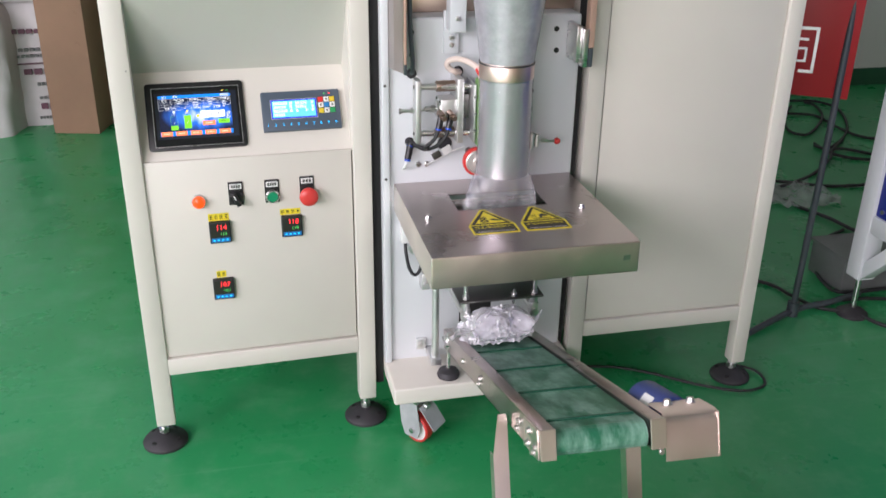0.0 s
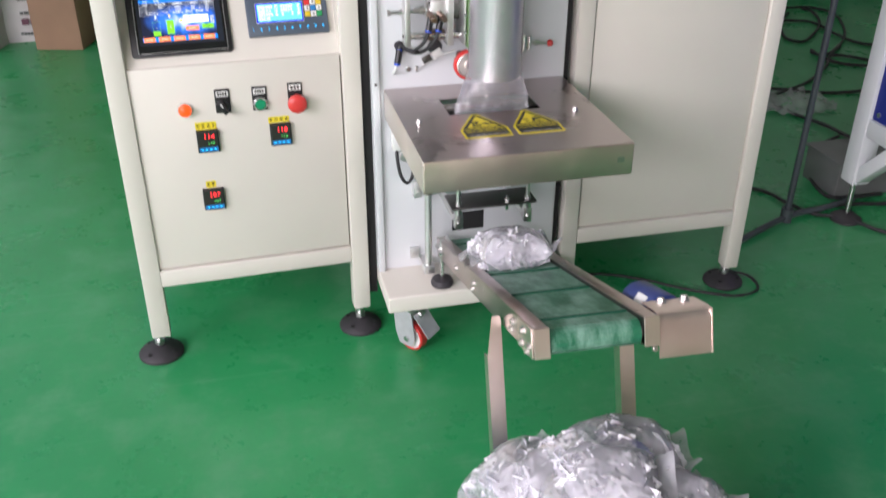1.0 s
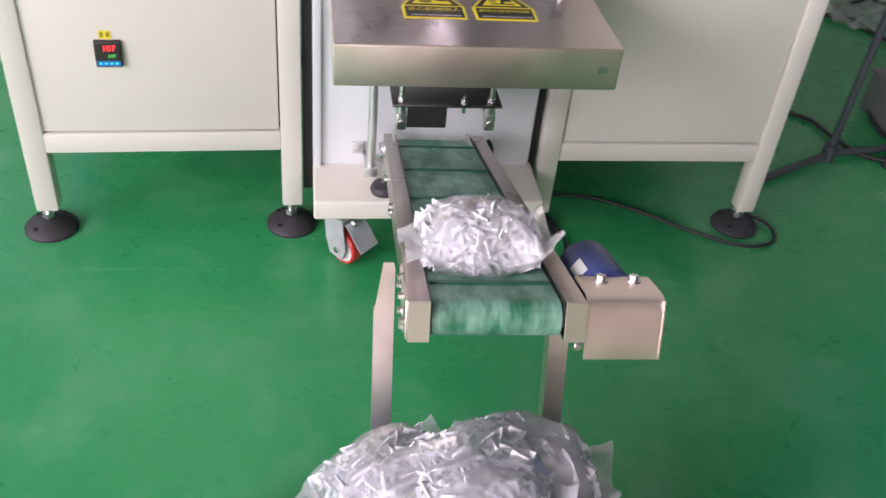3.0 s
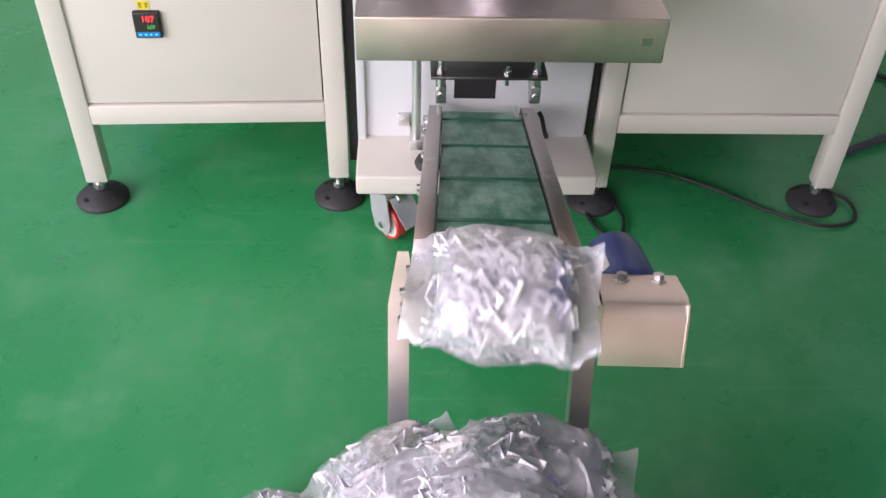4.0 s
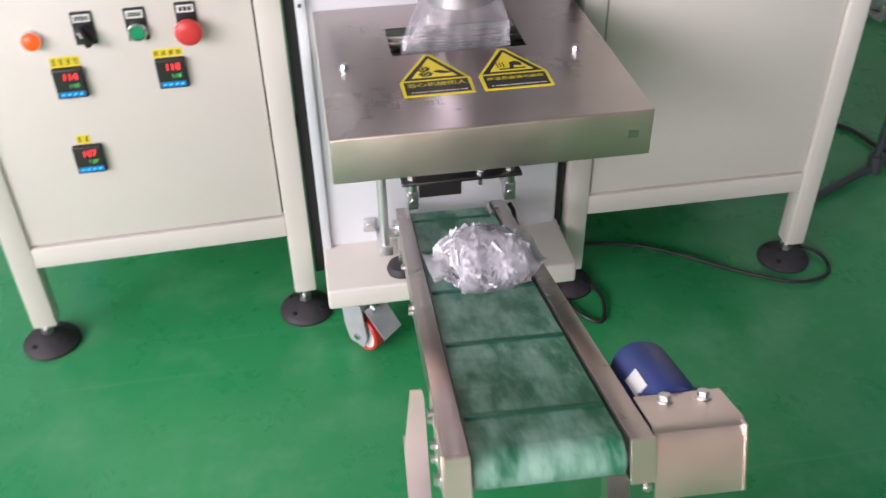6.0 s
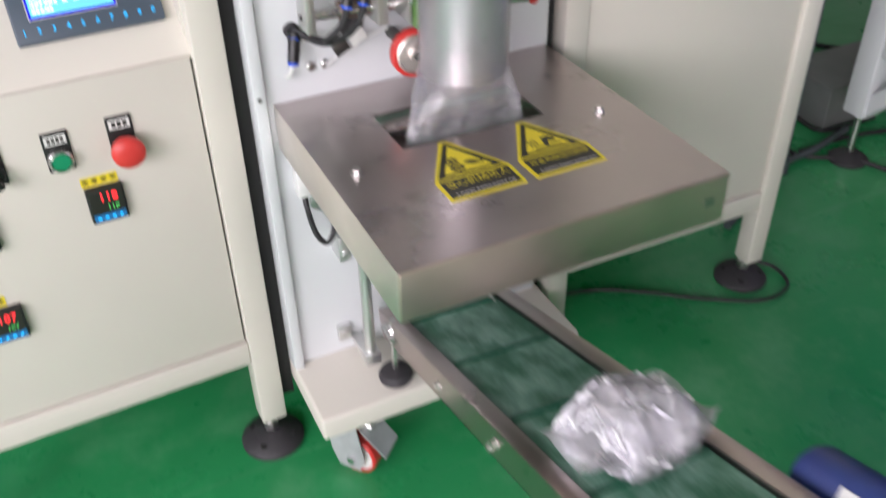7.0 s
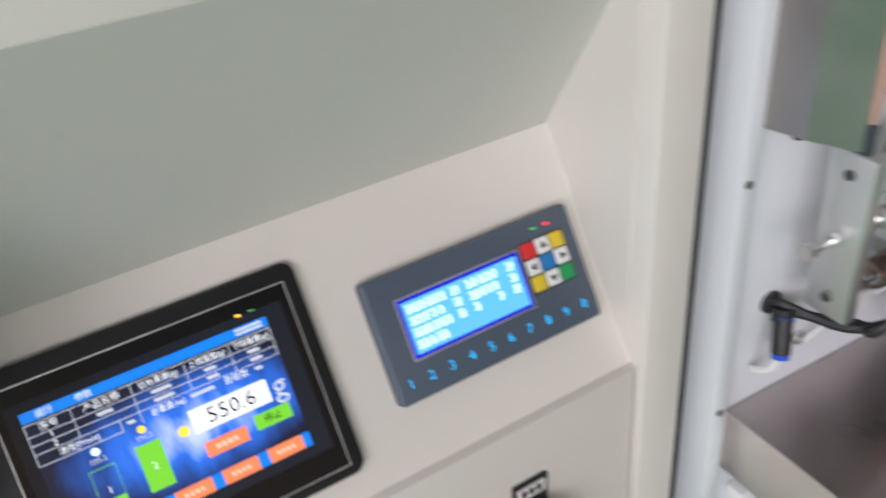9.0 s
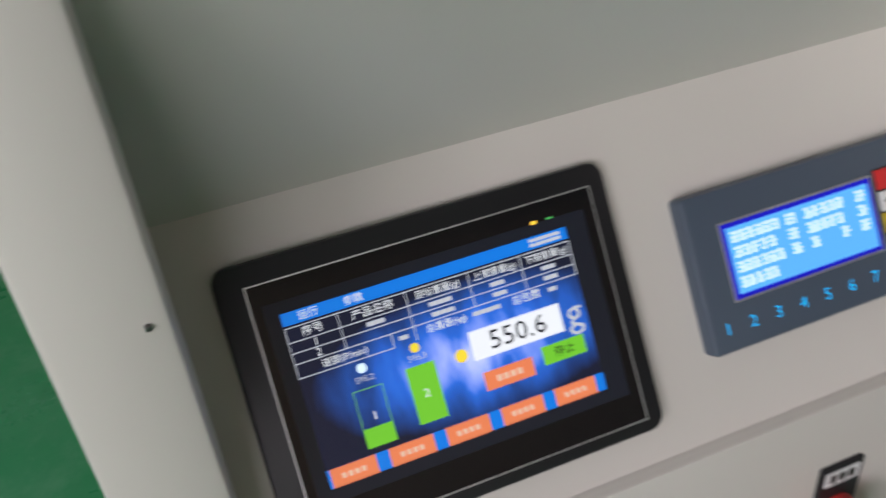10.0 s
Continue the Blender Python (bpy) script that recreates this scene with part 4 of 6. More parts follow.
def caster(x, y, turn):
    """A swivel caster with fork, red-tyred wheel and a broad brake pedal, under the base."""
    m = Matrix.Translation((x, y, 0)) @ Matrix.Rotation(radians(turn), 4, "Z")
    c = part("caster", moved(merge(box(-0.034, 0.034, -0.034, 0.034, 0.124, 0.130, 0.001), rod((0, 0, 0.112), (0, 0, 0.124), 0.026, 22, None, 0.002)), m), "steel_bright", pm, "swivel caster with red tyre and brake pedal")
    for s0 in (-1, 1):
        cheek = moved(slab([(-0.030, 0.112), (0.024, 0.112), (0.018, 0.050), (0.006, 0.017), (-0.032, 0.017), (-0.042, 0.046)], -0.0012, 0.0012), Matrix(((0, 0, 1, s0 * 0.0195), (1, 0, 0, 0), (0, 1, 0, 0), (0, 0, 0, 1))))
        part("fork_cheek", moved(cheek, m), "zinc_plate", c)
    part("fork_bridge", moved(box(-0.0205, 0.0205, -0.030, 0.022, 0.109, 0.113, 0.001), m), "alu", c)
    side = Matrix.Rotation(radians(90), 4, "Y")
    part("tyre", lathe([(0.0322, -0.012), (0.0350, -0.012), (0.0375, -0.009), (0.0375, 0.009), (0.0350, 0.012), (0.0322, 0.012)], 32, (0, 0, 0), m @ Matrix.Translation((0, -0.018, 0.0376)) @ side, True), "red", c, "red rubber tyre")
    part("wheel_disc", lathe([(0.0, -0.0125), (0.012, -0.0125), (0.014, -0.008), (0.0324, -0.008), (0.0324, 0.008), (0.014, 0.008), (0.012, 0.0125), (0.0, 0.0125)], 26, (0, 0, 0), m @ Matrix.Translation((0, -0.018, 0.0376)) @ side), "white_plastic", c, "pale plastic wheel")
    part("axle_bolt", moved(merge(rod((-0.024, -0.018, 0.0376), (0.024, -0.018, 0.0376), 0.004, 10), rod((-0.0255, -0.018, 0.0376), (-0.0212, -0.018, 0.0376), 0.0075, 6), rod((0.0212, -0.018, 0.0376), (0.0255, -0.018, 0.0376), 0.0075, 6)), m), "steel_bright", c)
    part("grease_cap", moved(rod((0.004, -0.036, 0.105), (0.004, -0.046, 0.102), 0.009, 14), m), "steel_bright", c)
    ped = slab([(-0.018, 0.0), (0.030, 0.0), (0.040, -0.062), (-0.006, -0.068)], -0.0015, 0.0015)
    part("brake_pedal", moved(ped, m @ Matrix.Translation((0.003, -0.034, 0.104)) @ Matrix.Rotation(radians(58), 4, "X")), "zinc_plate", c, "broad grey metal brake pedal")


for x, y, turn in ((0.537, 1.862, 38), (0.885, 2.10, 30), (0.532, 2.40, 15), (0.885, 2.40, -20)):
    caster(x, y, turn)

# steel table: folded sheet with a slot
TX0, TX1, TY0, TY1, TZ, TB = 0.5115, 0.9205, 1.541, 1.940, 0.625, 0.561
SX0, SX1, SY0, SY1 = 0.6135, 0.8075, 1.757, 1.853
tt = merge(box(TX0, TX1, TY0, SY0, TZ - 0.003, TZ), box(TX0, TX1, SY1, TY1, TZ - 0.003, TZ), box(TX0, SX0, SY0, SY1, TZ - 0.003, TZ), box(SX1, TX1, SY0, SY1, TZ - 0.003, TZ))
bmesh.ops.remove_doubles(tt, verts=tt.verts, dist=1e-5)
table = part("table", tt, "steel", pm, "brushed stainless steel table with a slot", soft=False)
# same sheet as the top; the skirts' brighter reflections are in their colour
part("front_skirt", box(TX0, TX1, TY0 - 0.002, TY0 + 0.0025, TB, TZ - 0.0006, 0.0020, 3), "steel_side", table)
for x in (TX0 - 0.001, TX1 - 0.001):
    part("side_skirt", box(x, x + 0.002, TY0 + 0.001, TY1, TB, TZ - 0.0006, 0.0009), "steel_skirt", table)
part("nameplate", box(0.888, 0.902, TY0 - 0.0026, TY0 - 0.002, 0.588, 0.599), "steel", table)
for x, y in ((0.5445, 1.7315), (0.8715, 1.730)):
    part("bolt", merge(rod((x, y, TZ), (x, y, TZ + 0.0015), 0.008, 16), rod((x, y, TZ + 0.0015), (x, y, TZ + 0.007), 0.0055, 6, 0.005)), "steel_bright", table, "small bright bolt")
# the sealing jaws under the slot
for y0, y1, z, m in ((1.756, 1.772, 0.592, "dark_steel"), (1.776, 1.786, 0.590, "dark_steel"), (1.829, 1.837, 0.600, "steel_bright"), (1.841, 1.847, 0.604, "steel_bright"), (1.850, 1.862, 0.592, "dark_steel")):
    part("sealing_jaw", box(0.56, 0.87, y0, y1, z - 0.03, z + 0.012, 0.002), m, pm)

part("jaw_pad", box(0.57, 0.86, 1.787, 1.828, 0.578, 0.582), "steel", pm, "steel pad between the closed jaws")


def warning_sticker(x0, x1, symbol, words):
    y0, y1, ya, cx = 1.629, 1.671, 1.751, (x0 + x1) / 2
    z = TZ
    st = part("warning_sticker", slab([(x0, y0), (x1, y0), (x1 + 0.001, y1), (cx + 0.005, ya), (cx - 0.005, ya), (x0 - 0.001, y1)], z, z + 0.0006), "yellow", table, "yellow and black triangular warning sticker", )
    t, o = 0.0011, 0.005
    # black triangle border
    a = [(x0 + o, y1 + 0.004), (x1 - o, y1 + 0.004), (cx + 0.002, ya - 0.005), (cx - 0.002, ya - 0.005)]
    part("triangle_border", slab(a, z + 0.0004, z + 0.001), "ink", st)
    i = 0.0065
    part("triangle_field", slab([(x0 + o + 1.75 * i, y1 + 0.004 + i * 0.8), (x1 - o - 1.75 * i, y1 + 0.004 + i * 0.8), (cx, ya - 0.005 - i * 1.25)], z + 0.0007, z + 0.0014), "yellow", st)
    part("caption_field", box(x0 + 0.004, x1 - 0.004, y0 + 0.0045, y1 - 0.001, z + 0.0004, z + 0.001), "ink", st)
    lettering(words, 0.0135 if len(words) < 7 else 0.0098, Matrix.Translation((cx, y1 - 0.0125, z + 0.0014)), "lettering", "yellow", st, wide=1.0 if len(words) < 7 else 1.0)
    for k in range(15):
        u = x0 + 0.011 + 0.0050 * k
        part("caption_bar", box(u, u + (0.0040 if k % 4 else 0.0028), y0 + 0.0090, y0 + 0.0112, z + 0.0008, z + 0.0013), "sack", st)
    if symbol == "gears":
        for gx, gy, n in ((cx - 0.012, y1 + 0.034, 10), (cx - 0.010, y1 + 0.0185, 10)):
            pts = []
            for k in range(n * 2):
                r = 0.0098 if k % 2 else 0.0078
                pts += [(gx + r * math.cos(2 * math.pi * (k + d) / (2 * n)), gy + r * 0.82 * math.sin(2 * math.pi * (k + d) / (2 * n))) for d in (-0.3, 0.3)]
            g = part("symbol", slab(pts, z + 0.001, z + 0.0018), "ink", st)
            part("symbol", lathe([(0.0042, 0.0), (0.0042, 0.0005), (0.0034, 0.0005), (0.0034, 0.0)], 14, (gx, gy, z + 0.0016)), "yellow", st)
        part("symbol", slab([(cx + 0.001, y1 + 0.024), (cx + 0.01, y1 + 0.0185), (cx + 0.023, y1 + 0.0175), (cx + 0.0245, y1 + 0.020), (cx + 0.017, y1 + 0.0245), (cx + 0.011, y1 + 0.028), (cx + 0.004, y1 + 0.027)], z + 0.001, z + 0.0018), "ink", st)
    else:
        part("symbol", box(cx - 0.016, cx + 0.020, y1 + 0.0125, y1 + 0.0155, z + 0.001, z + 0.0018), "ink", st)
        part("symbol", slab([(cx - 0.001, y1 + 0.0155), (cx + 0.004, y1 + 0.0155), (cx + 0.006, y1 + 0.024), (cx + 0.016, y1 + 0.022), (cx + 0.018, y1 + 0.029), (cx + 0.010, y1 + 0.036), (cx + 0.001, y1 + 0.033)], z + 0.001, z + 0.0018), "ink", st)
        for k in range(3):
            u = cx - 0.018 + 0.0042 * k
            part("symbol", slab([(u, y1 + 0.019), (u + 0.0013, y1 + 0.019), (u + 0.0028, y1 + 0.025), (u + 0.0013, y1 + 0.029), (u + 0.0024, y1 + 0.034), (u + 0.0010, y1 + 0.034), (u - 0.0002, y1 + 0.029), (u + 0.0014, y1 + 0.025)], z + 0.001, z + 0.0018), "ink", st)


warning_sticker(0.6145, 0.7085, "gears", "当心机械伤人")
warning_sticker(0.7215, 0.8145, "heat", "高温表面请勿触摸")

# forming tube and film
TUX, TUY = 0.7205, 1.81
tube = part("forming_tube", lathe([(0.051, 0.69), (0.0525, 0.685), (0.0525, 0.890), (0.053, 0.915), (0.0695, 1.045), (0.088, 1.185), (0.086, 1.185), (0.068, 1.045)], 48, (TUX, TUY, 0)), "tube", pm, "polished steel forming tube with flared top")
part("band", lathe([(0.0535, 0.887), (0.0555, 0.888), (0.056, 0.917), (0.0545, 0.920), (0.053, 0.920)], 48, (TUX, TUY, 0)), "copper", pm, "warm-toned steel band round the tube")
part("band_edge", lathe([(0.0566, 0.9165), (0.0571, 0.918), (0.0566, 0.9195), (0.054, 0.9195)], 48, (TUX, TUY, 0)), "dark_steel", pm)
wrap = bmesh.new()
rows_ = []
for j in range(15):
    z = 0.921 + 0.262 * j / 14
    r0 = 0.0545 + (0.0885 - 0.0535) * (z - 0.915) / 0.27
    rows_.append([wrap.verts.new((TUX + (r0 + 0.0012 * noise.noise(Vector((math.cos(a) * 3, math.sin(a) * 3, z * 7)))) * math.cos(a), TUY + r0 * math.sin(a), z)) for a in (2 * math.pi * i / 56 for i in range(56))])
for p, q in zip(rows_, rows_[1:]):
    for i in range(56):
        wrap.faces.new((p[i], p[(i + 1) % 56], q[(i + 1) % 56], q[i]))
part("film_wrap", wrap, "film_wrap", pm, "milky plastic film wrapped over the flared tube")


def film_sleeve():
    bm = bmesh.new()
    seg, rows = 72, 36
    rings = []
    for j in range(rows + 1):
        z = 0.886 - 0.194 * min(j / 10, 1) - 0.104 * max(0, (j - 10) / (rows - 10))
        f = min(max((0.700 - z) / 0.100, 0), 1)
        f = f * f * (3 - 2 * f)
        ring = []
        for i in range(seg):
            a = 2 * math.pi * i / seg
            rx, ry = 0.0555 + 0.020 * f, 0.0555 * (1 - f) + 0.006 * f
            fold = 1 - 2.4 * abs(noise.noise(Vector((math.cos(a) * 2.2 + z * 5, math.sin(a) * 2.2, z * 6 + 4))))
            wob = noise.noise(Vector((math.cos(a) * 1.6, math.sin(a) * 1.6, z * 9))) * 0.0008 + fold * 0.019 * f * (1.2 - f) + (1 - 2.2 * abs(noise.noise(Vector((math.cos(a) * 5 + z * 22, math.sin(a) * 5, z * 26))))) * 0.006 * f
            ring.append(bm.verts.new((TUX - 0.012 * f + (rx + wob) * math.cos(a) + 0.001 * math.sin(z * 60) * f, TUY - 0.030 * f + (ry + wob * (1 - 0.6 * f)) * math.sin(a), z)))
        rings.append(ring)
    for p, q in zip(rings, rings[1:]):
        for i in range(seg):
            bm.faces.new((p[i], q[i], q[(i + 1) % seg], p[(i + 1) % seg]))
    return bm


part("film_sleeve", film_sleeve(), "film_tube", pm, "clear plastic film drawn down over the tube")

# vertical sealer beside the tube
MY = 1.895
part("sealer_end_plate", box(0.548, 0.560, MY - 0.018, MY + 0.018, 0.735, 0.868, 0.002), "alu", pm, "machined plates, guide rods and air cylinder of the film sealer")
part("sealer_plate", box(0.634, 0.648, MY - 0.03, MY + 0.03, 0.735, 0.872, 0.002), "alu", pm)
for z in (0.852, 0.752):
    part("guide_rod", rod((0.556, MY, z), (0.668, MY - 0.012, z), 0.0065, 16), "steel_bright", pm)
    part("bearing", merge(rod((0.594, MY, z), (0.640, MY, z), 0.0115, 20, None, 0.0012), rod((0.611, MY, z), (0.613, MY, z), 0.0119, 20)), "bronze", pm)
    part("rod_end", rod((0.546, MY, z), (0.549, MY, z), 0.004, 10), "dark_steel", pm)
part("air_cylinder", box(0.600, 0.640, MY - 0.022, MY + 0.022, 0.780, 0.828, 0.003), "alu", pm, "square air cylinder")
part("cylinder_cap", merge(rod((0.595, MY, 0.804), (0.601, MY, 0.804), 0.017, 24), rod((0.570, MY, 0.804), (0.601, MY, 0.804), 0.0055, 14), rod((0.583, MY, 0.804), (0.592, MY, 0.804), 0.0085, 6)), "steel_bright", pm)
for dy in (-0.017, 0.017):
    for z in (0.785, 0.823):
        part("cylinder_bolt", rod((0.598, MY + dy, z), (0.601, MY + dy, z), 0.0035, 8), "dark_steel", pm)
part("stop_screw", merge(rod((0.518, MY, 0.802), (0.570, MY, 0.802), 0.0035, 10), rod((0.516, MY, 0.802), (0.521, MY, 0.802), 0.0065, 8), rod((0.540, MY, 0.802), (0.546, MY, 0.802), 0.006, 6)), "steel_bright", pm)
part("sealer_carrier", box(0.6635, 0.6675, MY - 0.055, MY + 0.012, 0.742, 0.866, 0.001), "alu", pm)
sb = part("heat_sealer", box(0.670, 0.689, MY - 0.062, MY - 0.03, 0.735, 0.876, 0.003), "green_paint", pm, "green enamelled heat sealing bar")
for z in (0.752, 0.86):
    part("screw", rod((0.6775, MY - 0.0635, z), (0.6775, MY - 0.06, z), 0.003, 8), "void", sb)
for z in (0.77, 0.805, 0.84):
    part("screw", rod((0.6655, MY - 0.058, z), (0.6655, MY - 0.054, z), 0.003, 8), "steel_bright", pm)
part("spacer", box(0.648, 0.6635, MY - 0.012, MY + 0.012, 0.785, 0.835, 0.001), "dark_steel", pm)
part("support_arm", merge(box(0.60, 0.648, MY + 0.02, BY, 0.735, 0.745, 0.001), box(0.636, 0.648, MY + 0.029, BY, 0.74, 0.87, 0.001)), "alu", pm)
for k, x in enumerate((0.598, 0.619)):
    part("air_fitting", merge(rod((x, MY - 0.020, 0.800), (x + 0.003, MY - 0.044, 0.797), 0.0072, 14), rod((x + 0.003, MY - 0.044, 0.797), (x + 0.005, MY - 0.052, 0.795), 0.0055, 14)), "bronze", pm, "bronze push-in air fitting")
    part("elbow", rod((x + 0.001, MY - 0.034, 0.799), (x - 0.006, MY - 0.040, 0.772), 0.0068, 14), "black", pm)
    part("fitting_collar", rod((x - 0.006, MY - 0.040, 0.772), (x - 0.0068, MY - 0.0406, 0.769), 0.0070, 12), "blue_plastic", pm)
    part("air_hose", sweep([(x - 0.007, MY - 0.041, 0.768), (x - 0.016, MY - 0.040, 0.748), (x - 0.032, MY - 0.030, 0.730), (0.578 - 0.008 * k, MY - 0.010, 0.719), (0.560, MY + 0.018, 0.717), (0.548, BY - 0.012, 0.720 + 0.003 * k), (0.546, BY + 0.003, 0.72)], 0.0042), "cable", pm, "black air hose")
part("grommet", lathe([(0.010, 0), (0.010, 0.002), (0.007, 0.003), (0.0, 0.003)], 16, (0.546, BY, 0.72), TURN_DOOR), "rubber", pm)
part("inline_valve", merge(rod((0.545, BY - 0.016, 0.715), (0.538, BY - 0.024, 0.688), 0.0075, 14), rod((0.5455, BY - 0.015, 0.711), (0.5470, BY - 0.013, 0.722), 0.009, 12), rod((0.5415, BY - 0.020, 0.700), (0.5480, BY - 0.022, 0.697), 0.0042, 8)), "black", pm, "black inline air valve")
part("fitting_collar", rod((0.538, BY - 0.024, 0.688), (0.5372, BY - 0.0248, 0.684), 0.0070, 12), "blue_plastic", pm)
part("fitting_collar", rod((0.5455, BY - 0.0155, 0.7165), (0.5450, BY - 0.0160, 0.7125), 0.0079, 12), "blue_plastic", pm)
part("air_tube", sweep([(0.5365, BY - 0.025, 0.684), (0.534, BY - 0.020, 0.672), (0.5325, BY - 0.010, 0.664), (0.533, BY - 0.002, 0.660)], 0.0032, 8), "white_plastic", pm, "short clear air tube")
part("tie_rod", sweep([(0.585, BY - 0.008, 0.667), (0.605, BY - 0.012, 0.680), (0.635, BY - 0.022, 0.699), (0.662, BY - 0.035, 0.713)], 0.0018, 8), "alu", pm)
part("sensor_plate", moved(box(-0.010, 0.010, -0.0012, 0.0012, -0.008, 0.008, 0.0006), Matrix.Translation((0.603, BY - 0.020, 0.692)) @ Matrix.Rotation(radians(-28), 4, "Y")), "dark_steel", pm)
part("reflector_plate", moved(box(-0.011, 0.011, -0.0012, 0.0012, -0.008, 0.008, 0.0006), Matrix.Translation((0.624, BY - 0.026, 0.705)) @ Matrix.Rotation(radians(-28), 4, "Y")), "white_plastic", pm, "small white reflector plate")
for x in (0.566, 0.585):
    part("bolt", lathe([(0.0062, 0), (0.006, 0.004), (0.004, 0.0055), (0, 0.0055)], 14, (x, BY, 0.667), TURN_DOOR), "steel_bright", pm)
# pull wheel
wx, wy, wz = 0.680, 1.868, 0.692
wheel = part("pull_wheel", lathe([(0.0262, -0.005), (0.0303, -0.005), (0.0315, -0.0035), (0.0315, 0.006), (0.0303, 0.0075), (0.0262, 0.0075)], 40, (wx, wy, wz), TURN_DOOR, True), "red", pm, "red rubber-tyred pull wheel")
part("disc", lathe([(0.0, -0.008), (0.0264, -0.008), (0.0264, 0.008), (0.024, 0.0105), (0.022, 0.008), (0.010, 0.008), (0.009, 0.013), (0.0, 0.013)], 28, (wx, wy, wz), TURN_DOOR), "steel_skirt", wheel, "turned steel wheel disc")
part("hub_cap", rod((wx, wy - 0.013, wz), (wx, wy - 0.0155, wz), 0.006, 16), "dark_steel", wheel)
part("axle", rod((wx, wy, wz), (wx, BY, wz), 0.008, 12), "dark_steel", wheel)
part("wheel_seal", rod((0.625, BY - 0.003, 0.712), (0.625, BY + 0.001, 0.712), 0.016, 20), "rubber", pm)
wx2 = 0.770
wheel = part("pull_wheel", lathe([(0.019, -0.011), (0.024, -0.011), (0.0255, -0.009), (0.0255, 0.009), (0.024, 0.011), (0.019, 0.011)], 32, (wx2, 1.885, wz), TURN_DOOR, True), "red", pm, "red rubber-tyred pull wheel")
part("axle", rod((wx2, 1.885, wz), (wx2, BY, wz), 0.019, 16), "dark_steel", wheel)
# tension lever with red ball
part("lever", merge(rod((0.79, 1.90, 0.722), (0.868, 1.90, 0.716), 0.0032, 10), rod((0.812, 1.90, 0.737), (0.812, 1.90, 0.703), 0.006, 10), rod((0.824, 1.90, 0.734), (0.824, 1.90, 0.706), 0.005, 10), rod((0.80, 1.90, 0.72), (0.80, BY, 0.72), 0.006, 10), rod((0.836, 1.90, 0.7195), (0.846, 1.90, 0.7187), 0.0055, 6)), "steel_bright", pm, "small steel tension lever")
ball = bmesh.new()
bmesh.ops.create_uvsphere(ball, u_segments=16, v_segments=10, radius=0.0075, matrix=Matrix.Translation((0.871, 1.90, 0.7158)))
part("ball_knob", ball, "red", pm)
# cable loop to the heater
part("heater_lead", sweep([(0.652, BY + 0.002, 0.871), (0.650, BY - 0.022, 0.873), (0.634, BY - 0.036, 0.880), (0.621, BY - 0.036, 0.890), (0.623, BY - 0.038, 0.902), (0.640, BY - 0.050, 0.908), (0.660, BY - 0.066, 0.904), (0.676, MY - 0.040, 0.893), (0.679, MY - 0.046, 0.876)], 0.0062, 10), "beige_sleeve", pm, "beige sleeved heater lead")
part("grommet", lathe([(0.0115, 0), (0.0115, 0.002), (0.008, 0.003), (0.0, 0.003)], 18, (0.652, BY, 0.871), TURN_DOOR), "rubber", pm)
part("lead_sleeve", rod((0.6735, MY - 0.037, 0.895), (0.6785, MY - 0.045, 0.884), 0.0066, 10), "red", pm)
# upper brackets and hoses
gbk = slab([(0.496, BY), (0.4985, BY), (0.5075, 1.9025), (0.5205, 1.872), (0.5240, 1.872), (0.5240, 1.8745), (0.5220, 1.8745), (0.5095, 1.9045), (0.5000, BY + 0.0005)], 0.887, 1.25)
part("guide_bracket", gbk, "steel", pm, "bent steel film guide", soft=False)
part("guide_pad", box(0.5225, 0.5275, 1.868, 1.880, 0.905, 1.25, 0.0015), "tan_pad", pm, "tan guide strip")
part("guide_tip", box(0.5222, 0.5278, 1.8675, 1.8805, 0.884, 0.905, 0.001), "pipe", pm)
part("guide_bracket", merge(box(0.893, 0.905, 1.88, BY, 0.893, 0.97, 0.002), box(0.905, 0.915, 1.868, 1.90, 0.885, 0.965, 0.001)), "steel_bright", pm, "bright folded steel film guide")
part("guide_pad", merge(box(0.916, 0.930, 1.872, 1.896, 0.925, 1.2, 0.002)), "tan_pad", pm, "tan guide strip")
part("guide_pad", box(0.9165, 0.929, 1.873, 1.895, 0.884, 0.924, 0.002), "pipe", pm)
part("grommet", lathe([(0.011, 0), (0.011, 0.002), (0.008, 0.003), (0.0, 0.003)], 16, (0.551, BY, 0.870), TURN_DOOR), "rubber", pm)
part("air_hose", sweep([(0.551, BY, 0.870), (0.550, BY - 0.018, 0.880), (0.547, BY - 0.034, 0.91), (0.541, BY - 0.042, 0.97), (0.539, BY - 0.044, 1.08), (0.539, BY - 0.044, 1.25)], 0.0048, 10), "pipe", pm, "grey air hose")
part("sensor_bracket", merge(box(0.618, 0.650, BY - 0.012, BY, 0.912, 1.0, 0.001), box(0.622, 0.656, BY - 0.05, BY - 0.012, 0.962, 1.14, 0.002)), "white", pm, "small white sensor bracket")
for z in (0.945, 0.93):
    part("bolt", lathe([(0.0055, 0), (0.005, 0.004), (0, 0.005)], 12, (0.634, BY - 0.012, z), TURN_DOOR), "steel_bright", pm)
part("bolt", lathe([(0.0055, 0), (0.005, 0.004), (0, 0.005)], 12, (0.638, BY - 0.05, 0.99), TURN_DOOR), "steel_bright", pm)
part("cross_beam", merge(box(0.5, 0.93, BY + 0.06, BY + 0.12, 0.985, 1.02, 0.004)), "copper", pm)
part("upper_back", box(0.5, 0.93, BY + 0.25, BY + 0.27, 0.985, 1.6), "dark_steel", pm)
